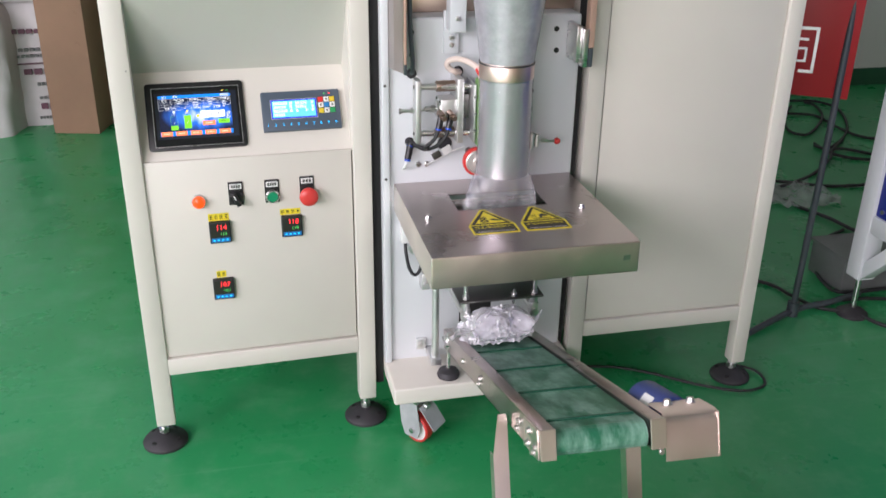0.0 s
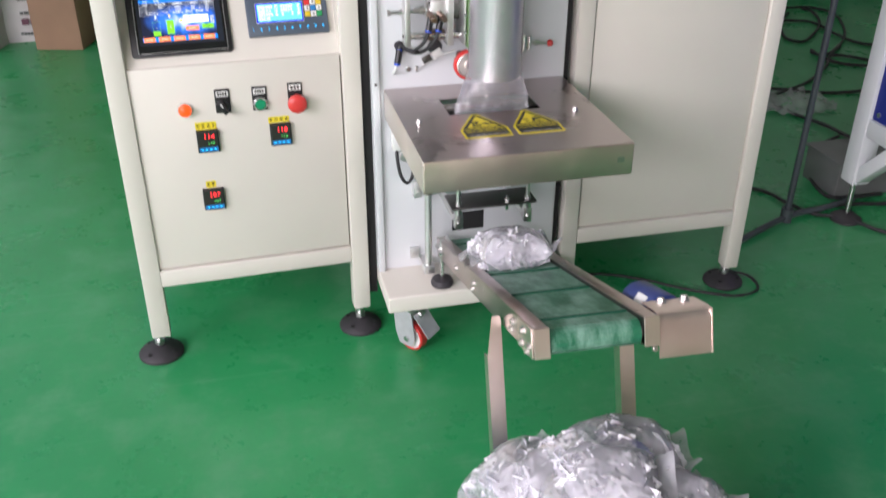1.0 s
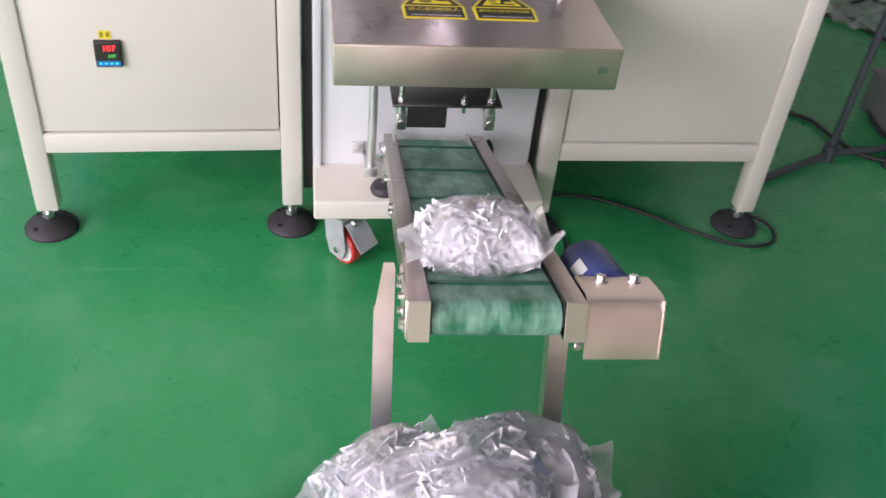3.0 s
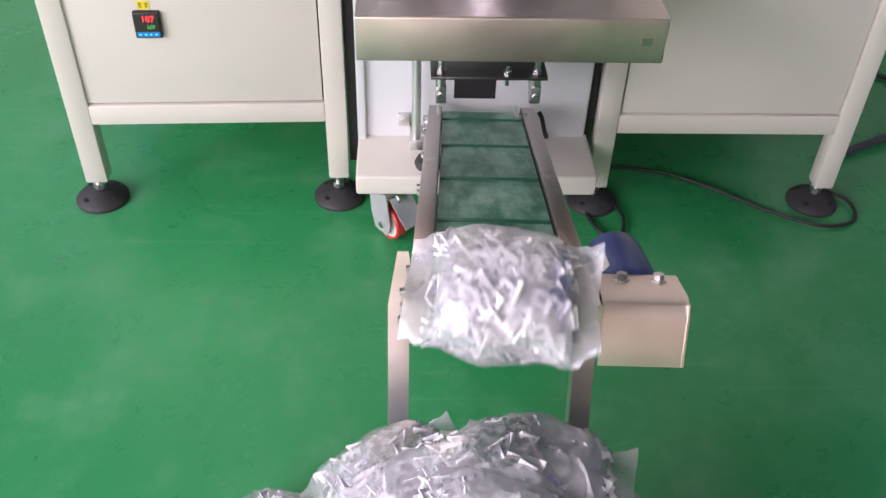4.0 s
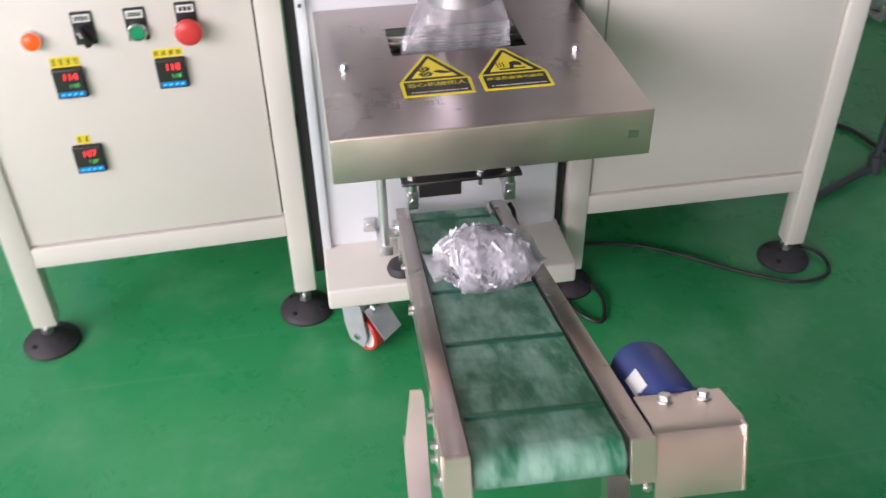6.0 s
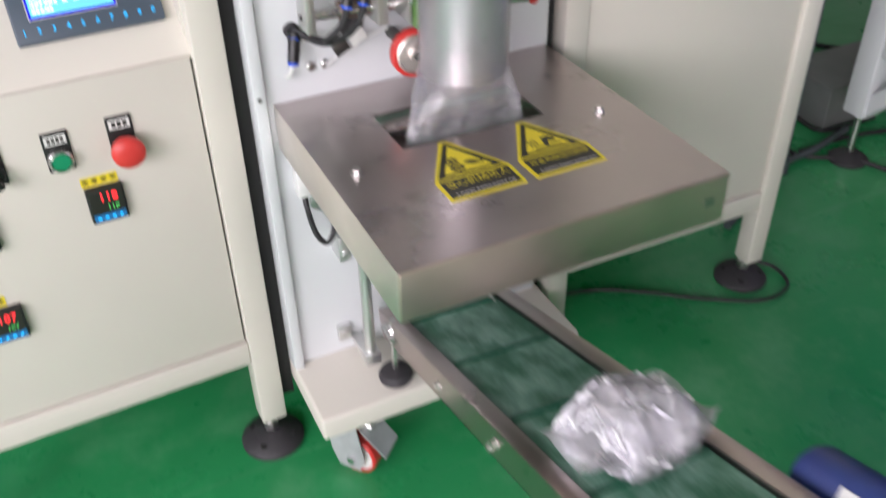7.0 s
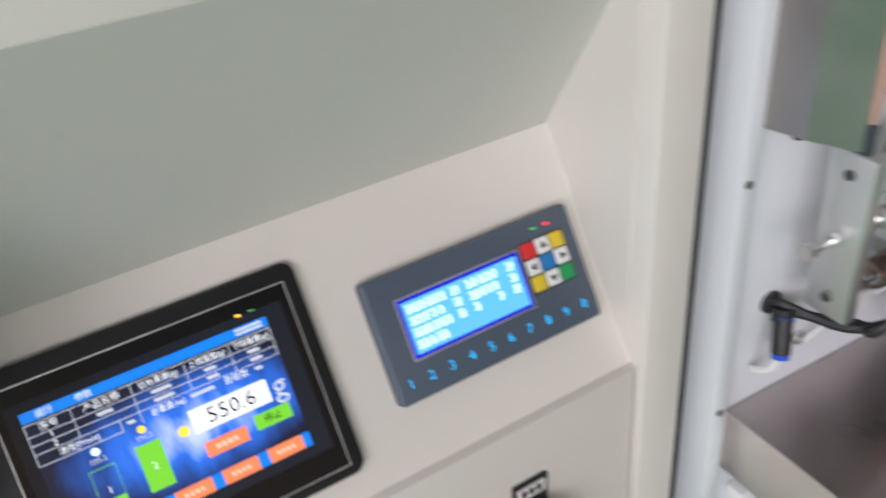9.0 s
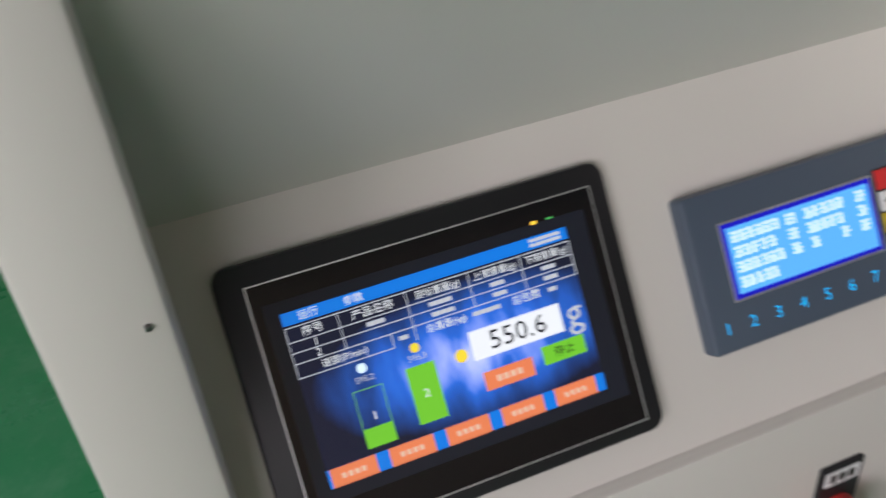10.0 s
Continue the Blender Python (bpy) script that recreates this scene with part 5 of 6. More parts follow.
# parts under the table
part("jaw_plate", box(0.617, 0.806, 1.742, 1.815, 0.414, 0.419, 0.001), "dark_steel", pm, "dark steel plate under the table")
for x in (0.634, 0.789):
    part("clevis", merge(rod((x, 1.757, 0.414), (x, 1.757, 0.396), 0.0085, 14), box(x - 0.009, x + 0.009, 1.748, 1.768, 0.366, 0.398, 0.002), rod((x, 1.744, 0.38), (x, 1.772, 0.38), 0.006, 10)), "steel_bright", pm, "bright clevis with cross bolt")
    part("hanger_bolt", merge(rod((x, 1.757, 0.419), (x, 1.757, 0.50), 0.005, 12), rod((x, 1.757, 0.419), (x, 1.757, 0.426), 0.0075, 6)), "steel_bright", pm)
    part("hanger", box(x - 0.006, x + 0.006, 1.768, BY, 0.372, 0.384, 0.001), "alu", pm)
part("bolt", merge(rod((0.741, 1.752, 0.40), (0.741, 1.752, 0.432), 0.0035, 10), rod((0.741, 1.752, 0.419), (0.741, 1.752, 0.425), 0.007, 6)), "steel_bright", pm)
part("jaw_carrier", box(0.60, 0.82, 1.87, BY, 0.50, 0.512, 0.001), "alu", pm)
part("jaw_beam", box(0.60, 0.82, 1.745, 1.77, 0.498, 0.53, 0.002), "alu", pm)
part("guide_column", rod((0.596, 1.885, 0.19), (0.596, 1.885, 0.42), 0.0085, 18), "alu", pm, "bright vertical guide column")
part("column_block", merge(box(0.583, 0.609, 1.872, 1.899, 0.186, 0.206, 0.002), box(0.584, 0.600, 1.899, BY, 0.190, 0.202, 0.001), box(0.562, 0.584, BY - 0.010, BY, 0.200, 0.226, 0.001)), "alu", pm)
part("column_block", merge(box(0.568, 0.586, 1.905, BY, 0.372, 0.414, 0.002), rod((0.577, 1.901, 0.385), (0.577, 1.906, 0.385), 0.006, 12)), "alu", pm, "machined block on the guide column")
part("column_collar", rod((0.596, 1.885, 0.392), (0.596, 1.885, 0.410), 0.0120, 18, None, 0.001), "bronze", pm)
part("block_screw", rod((0.573, BY - 0.012, 0.213), (0.573, BY - 0.009, 0.213), 0.0055, 12), "steel_bright", pm)
part("sensor_lead", sweep([(0.535, BY - 0.006, 0.500), (0.534, BY - 0.02, 0.465), (0.540, BY - 0.03, 0.428), (0.553, BY - 0.032, 0.411), (0.566, BY - 0.028, 0.424), (0.572, BY - 0.015, 0.450)], 0.004, 8), "cable", pm, "small black cable loop")
part("sensor_block", box(0.524, 0.545, BY - 0.02, BY, 0.485, 0.530, 0.003), "white_plastic", pm)
part("gauge", merge(rod((0.556, BY - 0.012, 0.470), (0.556, BY, 0.470), 0.016, 20, None, 0.002), rod((0.556, BY - 0.015, 0.470), (0.556, BY - 0.011, 0.470), 0.004, 8)), "alu", pm)
part("jaw_lead", sweep([(0.822, 1.89, 0.262), (0.829, 1.885, 0.250), (0.836, 1.895, 0.222), (0.846, 1.915, 0.19), (0.850, BY - 0.002, 0.178)], 0.0042, 8), "cable", pm, "black lead beside the belt")

# ---------------------------------------------------------------- conveyor
CONV = pose(0.6737, 1.098, 0.5451, -19.12, -0.58, -2.8)
cv = thing("belt_conveyor", 0, 0, 0, "inclined stainless steel take-off conveyor with green cleated belt", "conveyor")
cv.matrix_world = CONV
cv["base"] = (0.0, 0.0, 0.0)
LEN, HALF, RAIL = 0.85, 0.0732, 0.046
for s in (-1, 1):
    x0, x1 = sorted((s * HALF, s * (HALF + 0.0225)))
    inner, outer = s * HALF, s * (HALF + 0.0225)
    part("side_rail", merge(box(x0, x1, 0.0, LEN, -0.003, 0.0, 0.0008), box(*sorted((outer, outer - s * 0.003)), 0.003, LEN, -RAIL, -0.003), box(x0, x1, 0.003, LEN, -RAIL, -RAIL + 0.003)), "rail", cv, "folded stainless steel side rail", local=True)
    part("end_cap", box(x0 - 0.0006, x1 + 0.0006, -0.0028, 0.0, -RAIL, 0.0004, 0.0004, 1), "steel_warm", cv, "steel cap on the rail's end, its warm reflection put into the colour", local=True)
    part("inner_strip", box(*sorted((s * HALF, s * (HALF - 0.0015))), 0.004, LEN, -0.03, -0.002), "dark_steel", cv, local=True)
x = -(HALF + 0.0225)
part("splice_plate", box(x - 0.003, x, 0.006, 0.085, -RAIL - 0.001, -0.001, 0.0008), "steel_warm", cv, local=True)
for y, z in ((0.018, -0.030), (0.028, -0.040), (0.048, -0.013), (0.062, -0.036), (0.120, -0.018), (0.135, -0.034), (0.42, -0.02), (0.44, -0.035), (0.6, -0.025)):
    xx = x - (0.003 if y < 0.085 else 0)
    part("bolt", merge(rod((xx, y, z), (xx - 0.006, y, z), 0.0045, 6), rod((xx, y, z), (xx - 0.0015, y, z), 0.007, 12)), "steel_bright", cv, local=True)
R_D, Y_F, Y_R, Z_D = 0.0205, 0.024, 0.826, -0.0265
for y in (Y_F, Y_R):
    part("drum", rod((-HALF + 0.001, y, Z_D), (HALF - 0.001, y, Z_D), R_D - 0.0015, 24), "dark_steel", cv, local=True)
part("bed_plate", box(-HALF + 0.004, HALF - 0.004, 0.05, 0.80, -0.0105, -0.0085), "dark_steel", cv, local=True)
BELT_PITCH_N, LINKS_PER_CLEAT = 10, 28
RUN = Y_R - Y_F
LOOP = 2 * RUN + 2 * math.pi * R_D
PITCH = LOOP / BELT_PITCH_N
cleat_bm = box(-HALF + 0.004, HALF - 0.004, -0.0035, 0.0035, -0.0005, 0.0030, 0.001)
CLEATS = [part("cleat", cleat_bm, "cleat", cv, local=True)]
for k in range(BELT_PITCH_N - 1):
    ob = new("cleat", CLEATS[0].data)
    ob.parent = cv
    CLEATS.append(ob)
# the belt: narrow rigid links that run round the drums, their stains carried along
LINKS = []
LINK = PITCH / LINKS_PER_CLEAT
for k in range(BELT_PITCH_N * LINKS_PER_CLEAT):
    h, wx_, e = LINK / 2 + 0.0003, HALF - 0.003, 0.0012
    me = bpy.data.meshes.new("belt_link")
    me.from_pydata([(-wx_, -h, 0), (wx_, -h, 0), (wx_, h, 0), (-wx_, h, 0), (-wx_, -h, -e), (wx_, -h, -e), (wx_, h, -e), (-wx_, h, -e)], [],
                   [(0, 1, 2, 3), (7, 6, 5, 4), (0, 4, 5, 1), (2, 6, 7, 3), (0, 3, 7, 4), (1, 5, 6, 2)])
    uv = me.uv_layers.new(name="along")
    for lp in me.loops:
        co = me.vertices[lp.vertex_index].co
        uv.data[lp.index].uv = (co.x, k * LINK - co.y)
    me.materials.append(M["belt"])
    ob = new("belt_link", me)
    ob.parent = cv
    LINKS.append(ob)
# drive cover and motor
cvr = bmesh.new()
pts = [(0.003, -0.0685), (0.003, -0.012), (0.008, -0.002), (0.017, 0.0028), (0.072, 0.0028)]
inn = [(0.0045, -0.0685), (0.0045, -0.0125), (0.009, -0.0035), (0.0175, 0.0013), (0.072, 0.0013)]
ring = pts + inn[::-1]
a = [cvr.verts.new((0.0972, y, z)) for y, z in ring]
b = [cvr.verts.new((0.1836, y, z)) for y, z in ring]
n = len(ring)
for k in range(n):
    cvr.faces.new((a[k], a[(k + 1) % n], b[(k + 1) % n], b[k]))
for k in range(4):
    cvr.faces.new((a[k], a[n - 1 - k], a[n - 2 - k], a[k + 1]))
    cvr.faces.new((b[k], b[k + 1], b[n - 2 - k], b[n - 1 - k]))
bmesh.ops.recalc_face_normals(cvr, faces=cvr.faces)
cover = part("drive_cover", cvr, "steel_warm", cv, "bent stainless steel drive cover", local=True)
part("cover_cheek", box(0.1812, 0.1826, 0.002, 0.068, -0.068, 0.001), "steel_warm", cover, local=True)
for xx in (0.124, 0.162):
    part("bolt", merge(rod((xx, 0.058, 0.0028), (xx, 0.058, 0.0045), 0.0085, 16), rod((xx, 0.058, 0.0045), (xx, 0.058, 0.010), 0.006, 6)), "steel_bright", cover, local=True)
part("mount_plate", box(0.105, 0.170, 0.07, 0.082, -0.002, 0.001), "blue_cap", cv, local=True)
mot = part("motor", rod((0.138, 0.072, -0.024), (0.138, 0.190, -0.024), 0.0345, 32, None, 0.010), "blue_cap", cv, "blue painted drive motor", local=True)
part("label_plate", moved(box(-0.0085, 0.0085, -0.022, 0.016, 0.0, 0.0008), Matrix.Translation((0.138, 0.112, -0.024)) @ Matrix.Rotation(radians(-50), 4, "Y") @ Matrix.Translation((0, 0, 0.0343))), "white_plastic", mot, local=True)
part("motor_flange", box(0.098, 0.166, 0.066, 0.074, -0.062, -0.002, 0.003), "blue_cap", mot, local=True)
part("drive_bolt", merge(rod((0.088, 0.004, -0.050), (0.088, -0.006, -0.050), 0.003, 8), rod((0.088, -0.001, -0.050), (0.088, -0.004, -0.050), 0.005, 6)), "steel_bright", cv, local=True)
INV = CONV.inverted()


def conv_world(bm):
    return moved(bm, INV)


for s, x, yl in ((-1, -0.1137, 0.192), (1, 0.1165, 0.192)):
    # angle legs of the front end, square to the rails
    zt, zb = -0.026, (-0.5451 + yl * 0.3276 - x * 0.0095) / 0.9449
    face = slab([(-0.013, zb), (0.013, zb), (0.013, zt - 0.010), (0.011, zt), (-0.002, zt), (-0.013, zt - 0.070)], 0, 0.0025)
    m = Matrix(((1, 0, 0, x), (0, 0, -1, yl), (0, 1, 0, 0), (0, 0, 0, 1)))
    part("leg", merge(moved(face, m), box(x - 0.013, x - 0.0105, yl + 0.0, yl + 0.026, zb + 0.011, zt - 0.070)), "steel_warm", cv, "upright stainless steel angle leg", local=True)
for fx, fy in ((0.620, 1.846), (0.790, 1.846)):
    part("rear_bracket", conv_world(merge(box(fx - 0.012, fx + 0.012, fy - 0.022, fy + 0.022, 0.262, 0.268, 0.001), box(*sorted((fx + (0.012 if fx < 0.7 else -0.012), fx + (0.017 if fx < 0.7 else -0.017))), fy - 0.04, fy + 0.022, 0.240, 0.290, 0.001))), "steel_bright", cv, local=True)
    part("rear_bolt", conv_world(merge(rod((fx, fy, 0.188), (fx, fy, 0.288), 0.0048, 10), rod((fx, fy, 0.252), (fx, fy, 0.261), 0.01, 6), rod((fx, fy, 0.269), (fx, fy, 0.278), 0.01, 6))), "steel_bright", cv, local=True)
    part("rear_foot", conv_world(lathe([(0.0, 0.172), (0.0255, 0.172), (0.027, 0.178), (0.023, 0.187), (0.009, 0.193), (0, 0.193)], 24, (fx, fy, 0.0))), "rubber", cv, "small black rubber foot", local=True)

# ---------------------------------------------------------------- bags of clips
def clip_mesh(bm_verts, bm_faces, m):
    """One flat buckle with two slots: five small bars."""
    w, h, t, b = 0.0125, 0.0105, 0.0011, 0.0052
    bars = ((-w, w, -h, -h + b), (-w, w, h - b, h), (-w, -w + b, -h + b, h - b), (w - b, w, -h + b, h - b), (-b / 2, b / 2, -h + b, h - b))
    for x0, x1, y0, y1 in bars:
        n = len(bm_verts)
        bm_verts += [m @ Vector((x, y, z)) for z in (-t, t) for x, y in ((x0, y0), (x1, y0), (x1, y1), (x0, y1))]
        bm_faces += [tuple(n + i for i in f) for f in ((3, 2, 1, 0), (4, 5, 6, 7), (0, 1, 5, 4), (1, 2, 6, 5), (2, 3, 7, 6), (3, 0, 4, 7))]


def bag_profile(u, a, rng):
    """A point of the pillow bag's skin: u from seal to seal, a round it."""
    hx, hy, hz = 0.098, 0.062, 0.042
    end = abs(u)
    fill = max(0.0, 1 - (end / 0.74) ** 2.6) ** 0.55 if end < 0.74 else 0.0
    wid = hy * (0.92 - 0.06 * end ** 2)
    c, s = math.cos(a), math.sin(a)
    y = wid * math.copysign(abs(c) ** 0.72, c)
    z = (hz * fill + 0.0012) * math.copysign(abs(s) ** 0.85, s)
    return Vector((hx * u, y, z))


def bag_meshes(seed, squeeze=1.0):
    rng = random.Random(seed)
    off = Vector((seed * 3.7, seed * 1.3, 0))
    bm = bmesh.new()
    nu, na = 34, 36
    rings = []
    for i in range(nu + 1):
        u = -1 + 2 * i / nu
        ring = []
        for k in range(na):
            p = bag_profile(u, 2 * math.pi * k / na, rng)
            lump = 0.0052 + noise.noise(p * 20 + off) * 0.008 + (1 - abs(noise.noise(p * 48 + off)) * 2.2) * 0.0024
            end = abs(u)
            d = Vector((0, p.y * 0.5, p.z)).normalized() if p.length > 0 else Vector((0, 0, 1))
            p = p + d * lump * (0.35 if end > 0.86 else 1.0)
            if end > 0.74:
                e = (end - 0.74) / 0.26
                p.z += 0.012 * e * math.sin(p.y * 60 + seed * 2 + u) + (0.014 if u > 0 else -0.004) * e
                p.y *= 1 + 0.06 * e * math.sin(seed * 5 + u * 2)
            p.z = max(p.z, -0.027) if p.z < 0 else p.z
            p.x *= squeeze
            ring.append(bm.verts.new(p))
        rings.append(ring)
    for p, q in zip(rings, rings[1:]):
        for k in range(na):
            bm.faces.new((p[k], p[(k + 1) % na], q[(k + 1) % na], q[k]))
    bmesh.ops.recalc_face_normals(bm, faces=bm.faces)
    skin = bpy.data.meshes.new("film")
    bm.to_mesh(skin)
    bm.free()
    skin.materials.append(M["film"])
    smooth(skin, 32)
    verts, faces = [], []
    for k in range(300):
        u, a = rng.uniform(-0.66, 0.66), rng.uniform(0, 2 * math.pi)
        d = 0.94 - 0.22 * rng.random() ** 1.4
        p = bag_profile(u, a, rng)
        p = Vector((p.x, p.y * d, max(p.z * d, -0.022)))
        up = Vector((p.x * 12, p.y * 260, p.z * 560 + 0.3)).normalized()
        q = up.to_track_quat("Z", "X").to_matrix().to_4x4() @ Euler((rng.gauss(0, 0.42), rng.gauss(0, 0.42), rng.uniform(0, 6.28))).to_matrix().to_4x4()
        clip_mesh(verts, faces, Matrix.Translation(p) @ q)
    # the packed middle of the bag, greyed for the shade between the clips
    n0, cu_, ca_ = len(verts), 12, 14
    for i in range(cu_ + 1):
        for j in range(ca_):
            p = bag_profile(-0.64 + 1.28 * i / cu_, 2 * math.pi * j / ca_, rng) * 0.70
            n_ = noise.noise(p * 120 + off) * 0.006
            verts.append(Vector((p.x / 0.72 * 0.95, p.y + n_, max(p.z + n_, -0.020))))
    for i in range(cu_):
        for j in range(ca_):
            faces.append((n0 + i * ca_ + j, n0 + i * ca_ + (j + 1) % ca_, n0 + (i + 1) * ca_ + (j + 1) % ca_, n0 + (i + 1) * ca_ + j))
    clips = bpy.data.meshes.new("clips")
    clips.from_pydata([(v.x * squeeze, v.y, v.z) for v in verts], [], faces)
    clips.materials.append(M["zinc"])
    clips.materials.append(M["zinc_core"])
    for f in clips.polygons[len(faces) - cu_ * ca_:]:
        f.material_index = 1
    return skin, clips


BAGS = [bag_meshes(s) for s in (1, 2, 3, 4)] + [bag_meshes(5, 0.93), bag_meshes(6, 0.76)]


def bag(kind, m, label, group=""):
    skin, clips = BAGS[kind]
    b = new("bag_of_clips")
    b.empty_display_size = 0.05
    b.matrix_world = m
    tagged(b, label, "plastic bag", group)
    f = new("film", skin)
    f.parent = b
    tagged(f, "crinkled clear plastic film")
    c = new("clip_filling", clips)
    c.parent = b
    tagged(c, "small silvery metal buckles", kind="stuff")
    return b


PILE = "bags heaped in the bin"
LBL = "clear plastic bag of silvery metal clips heaped on the bin"
BIN = pose(0.700, 0.845, 0, 0, 0, -12)
crng = random.Random(11)
k = 0
HEAP = []
for z, spots in ((0.045, ((-0.09, -0.07), (0.09, -0.07), (-0.09, 0.07), (0.09, 0.07))), (0.115, ((-0.085, -0.07), (0.095, -0.07), (-0.095, 0.065), (0.085, 0.065))), (0.185, ((-0.10, -0.075), (0.085, -0.07), (-0.09, 0.06), (0.10, 0.07)))):
    HEAP += [BIN @ pose(x, y, z, crng.uniform(-9, 9), crng.uniform(-12, 12), crng.uniform(-40, 40)) for x, y in spots]
# the bags on top lap over the rim
for x, y, z, rx, ry, rz in ((0.562, 1.072, 0.285, -12, -6, 24), (0.735, 1.065, 0.312, -14, 6, -14), (0.700, 1.100, 0.275, -24, 0, 4), (0.815, 0.975, 0.205, 4, 16, -38), (0.60, 0.94, 0.315, 4, -6, 55), (0.755, 0.94, 0.305, 2, 8, -30), (0.68, 0.83, 0.285, 6, 0, 10), (0.55, 0.85, 0.235, 0, -14, 70), (0.79, 0.81, 0.235, 8, 10, -60), (0.735, 0.955, 0.275, 0, 0, 5), (0.655, 1.01, 0.265, 0, 0, 80), (0.775, 1.01, 0.245, 0, 12, 70), (0.665, 1.035, 0.335, -6, 0, 15), (0.655, 0.965, 0.345, 6, -4, -18), (0.60, 1.03, 0.305, -8, -8, 35)):
    HEAP.append(pose(x, y, z, rx, ry, rz))
for m in HEAP:
    bag(k % 4, m, LBL, PILE)
    k += 1
for x, y, z, rz, ry in ((0.425, 1.150, 0.032, -24, 4), (1.055, 0.955, 0.032, -25, -4), (1.00, 0.79, 0.032, 60, 0)):
    bag(k % 4, pose(x, y, z, 0, ry, rz), "clear plastic bag of silvery metal clips lying on the floor", "bags on the floor")
    k += 1

# blue plastic bin
bn = thing("plastic_bin", 0, 0, 0, "blue plastic bin heaped with bags of clips", "plastic bin")
bn.matrix_world = BIN
bw, bd, bh = 0.205, 0.155, 0.215
for name, a in (("side_wall", (-bw, -bw + 0.004, -bd, bd, 0.004, bh)), ("side_wall", (bw - 0.004, bw, -bd, bd, 0.004, bh)), ("end_wall", (-bw + 0.004, bw - 0.004, -bd, -bd + 0.004, 0.004, bh)), ("end_wall", (-bw + 0.004, bw - 0.004, bd - 0.004, bd, 0.004, bh))):
    part(name, box(*a, 0.001), "blue_plastic", bn, local=True)
part("bottom", box(-bw, bw, -bd, bd, 0.0, 0.004), "blue_plastic", bn, local=True)
part("rim", merge(box(-bw - 0.012, -bw + 0.004, -bd - 0.012, bd + 0.012, bh - 0.014, bh, 0.002), box(bw - 0.004, bw + 0.012, -bd - 0.012, bd + 0.012, bh - 0.014, bh, 0.002), box(-bw, bw, -bd - 0.012, -bd + 0.004, bh - 0.013, bh - 0.001, 0.002), box(-bw, bw, bd - 0.004, bd + 0.012, bh - 0.013, bh - 0.001, 0.002)), "blue_plastic", bn, local=True)
for x in (-0.14, -0.05, 0.05, 0.14):
    part("rib", box(x - 0.003, x + 0.003, bd, bd + 0.007, 0.01, bh - 0.014, 0.001), "blue_plastic", bn, local=True)
for y in (-0.09, 0.0, 0.09):
    part("rib", box(-bw - 0.007, -bw, y - 0.003, y + 0.003, 0.01, bh - 0.014, 0.001), "blue_plastic", bn, local=True)

# ---------------------------------------------------------------- things round the machine
def sack(x, y, z, w, d, h, rz, printed, label, lean=0):
    s = thing("sack", 0, 0, 0, label, "sack")
    s.matrix_world = pose(x, y, z, lean, 0, rz)
    bm = box(-w / 2, w / 2, -d / 2, d / 2, 0, h)
    bmesh.ops.subdivide_edges(bm, edges=bm.edges[:], cuts=7, use_grid_fill=True)
    for v in bm.verts:
        c = v.co
        t = c.z / h
        bulge = 1 + 0.10 * math.sin(math.pi * min(max(t, 0), 1))
        n = noise.noise(Vector((c.x * 9 + x * 7, c.y * 9, c.z * 7)))
        rnd = 1 - 0.14 * (abs(c.x) / (w / 2)) ** 4 * (abs(c.y) / (d / 2)) ** 4
        top = 1 - 0.25 * max(0, (t - 0.8) / 0.2) ** 2
        c.x *= bulge * rnd * top
        c.y *= bulge * rnd * (1 - 0.5 * max(0, (t - 0.8) / 0.2) ** 2)
        c += Vector((n, n * 0.8, 0)) * 0.022
    part("sack_cloth", bm, "sack", s, "woven pale sack cloth", local=True)
    if printed:
        for zc, x0, x1, n, bh, m in ((0.735, -0.17, 0.17, 7, 0.030, "purple_ink"), (0.60, -0.15, 0.17, 9, 0.022, "grey_box"), (0.555, -0.15, 0.17, 11, 0.018, "grey_box"), (0.50, -0.18, 0.18, 1, 0.006, "purple_ink"),
                                     (0.42, -0.03, 0.16, 3, 0.040, "purple_ink"), (0.33, 0.04, 0.15, 4, 0.022, "grey_box"), (0.22, 0.04, 0.12, 3, 0.022, "grey_box"), (0.14, 0.04, 0.15, 2, 0.045, "purple_ink"), (0.06, 0.02, 0.16, 7, 0.018, "grey_box")):
            y = -d / 2 * (1 + 0.10 * math.sin(math.pi * zc)) - 0.012
            for k in range(n):
                xa = (x0 + (x1 - x0) * k / n) * w / 0.42
                xb = (x0 + (x1 - x0) * (k + (0.78 if n > 1 else 1.0)) / n) * w / 0.42
                part("print_bar", box(xa, xb, y, y + 0.03, zc * h, (zc + bh) * h), m, s, local=True)
    return s


def cardboard_box(x, y, w, d, h, rz, label):
    c = thing("cardboard_box", 0, 0, 0, label, "cardboard box")
    c.matrix_world = pose(x, y, 0, 0, 0, rz)
    bm = box(-w / 2, w / 2, -d / 2, d / 2, 0, h, 0.006, 2)
    part("carton", bm, "card", c, local=True)
    part("tape", box(-0.03, 0.03, -d / 2 - 0.002, -d / 2 + 0.01, h * 0.75, h - 0.01), "card", c, "brown parcel tape", local=True)
    part("flap", box(-w / 2 + 0.003, w / 2 - 0.003, -d / 2 - 0.003, -d / 2 + 0.002, h * 0.80, h * 0.985, 0.001), "card", c, local=True)
    return c


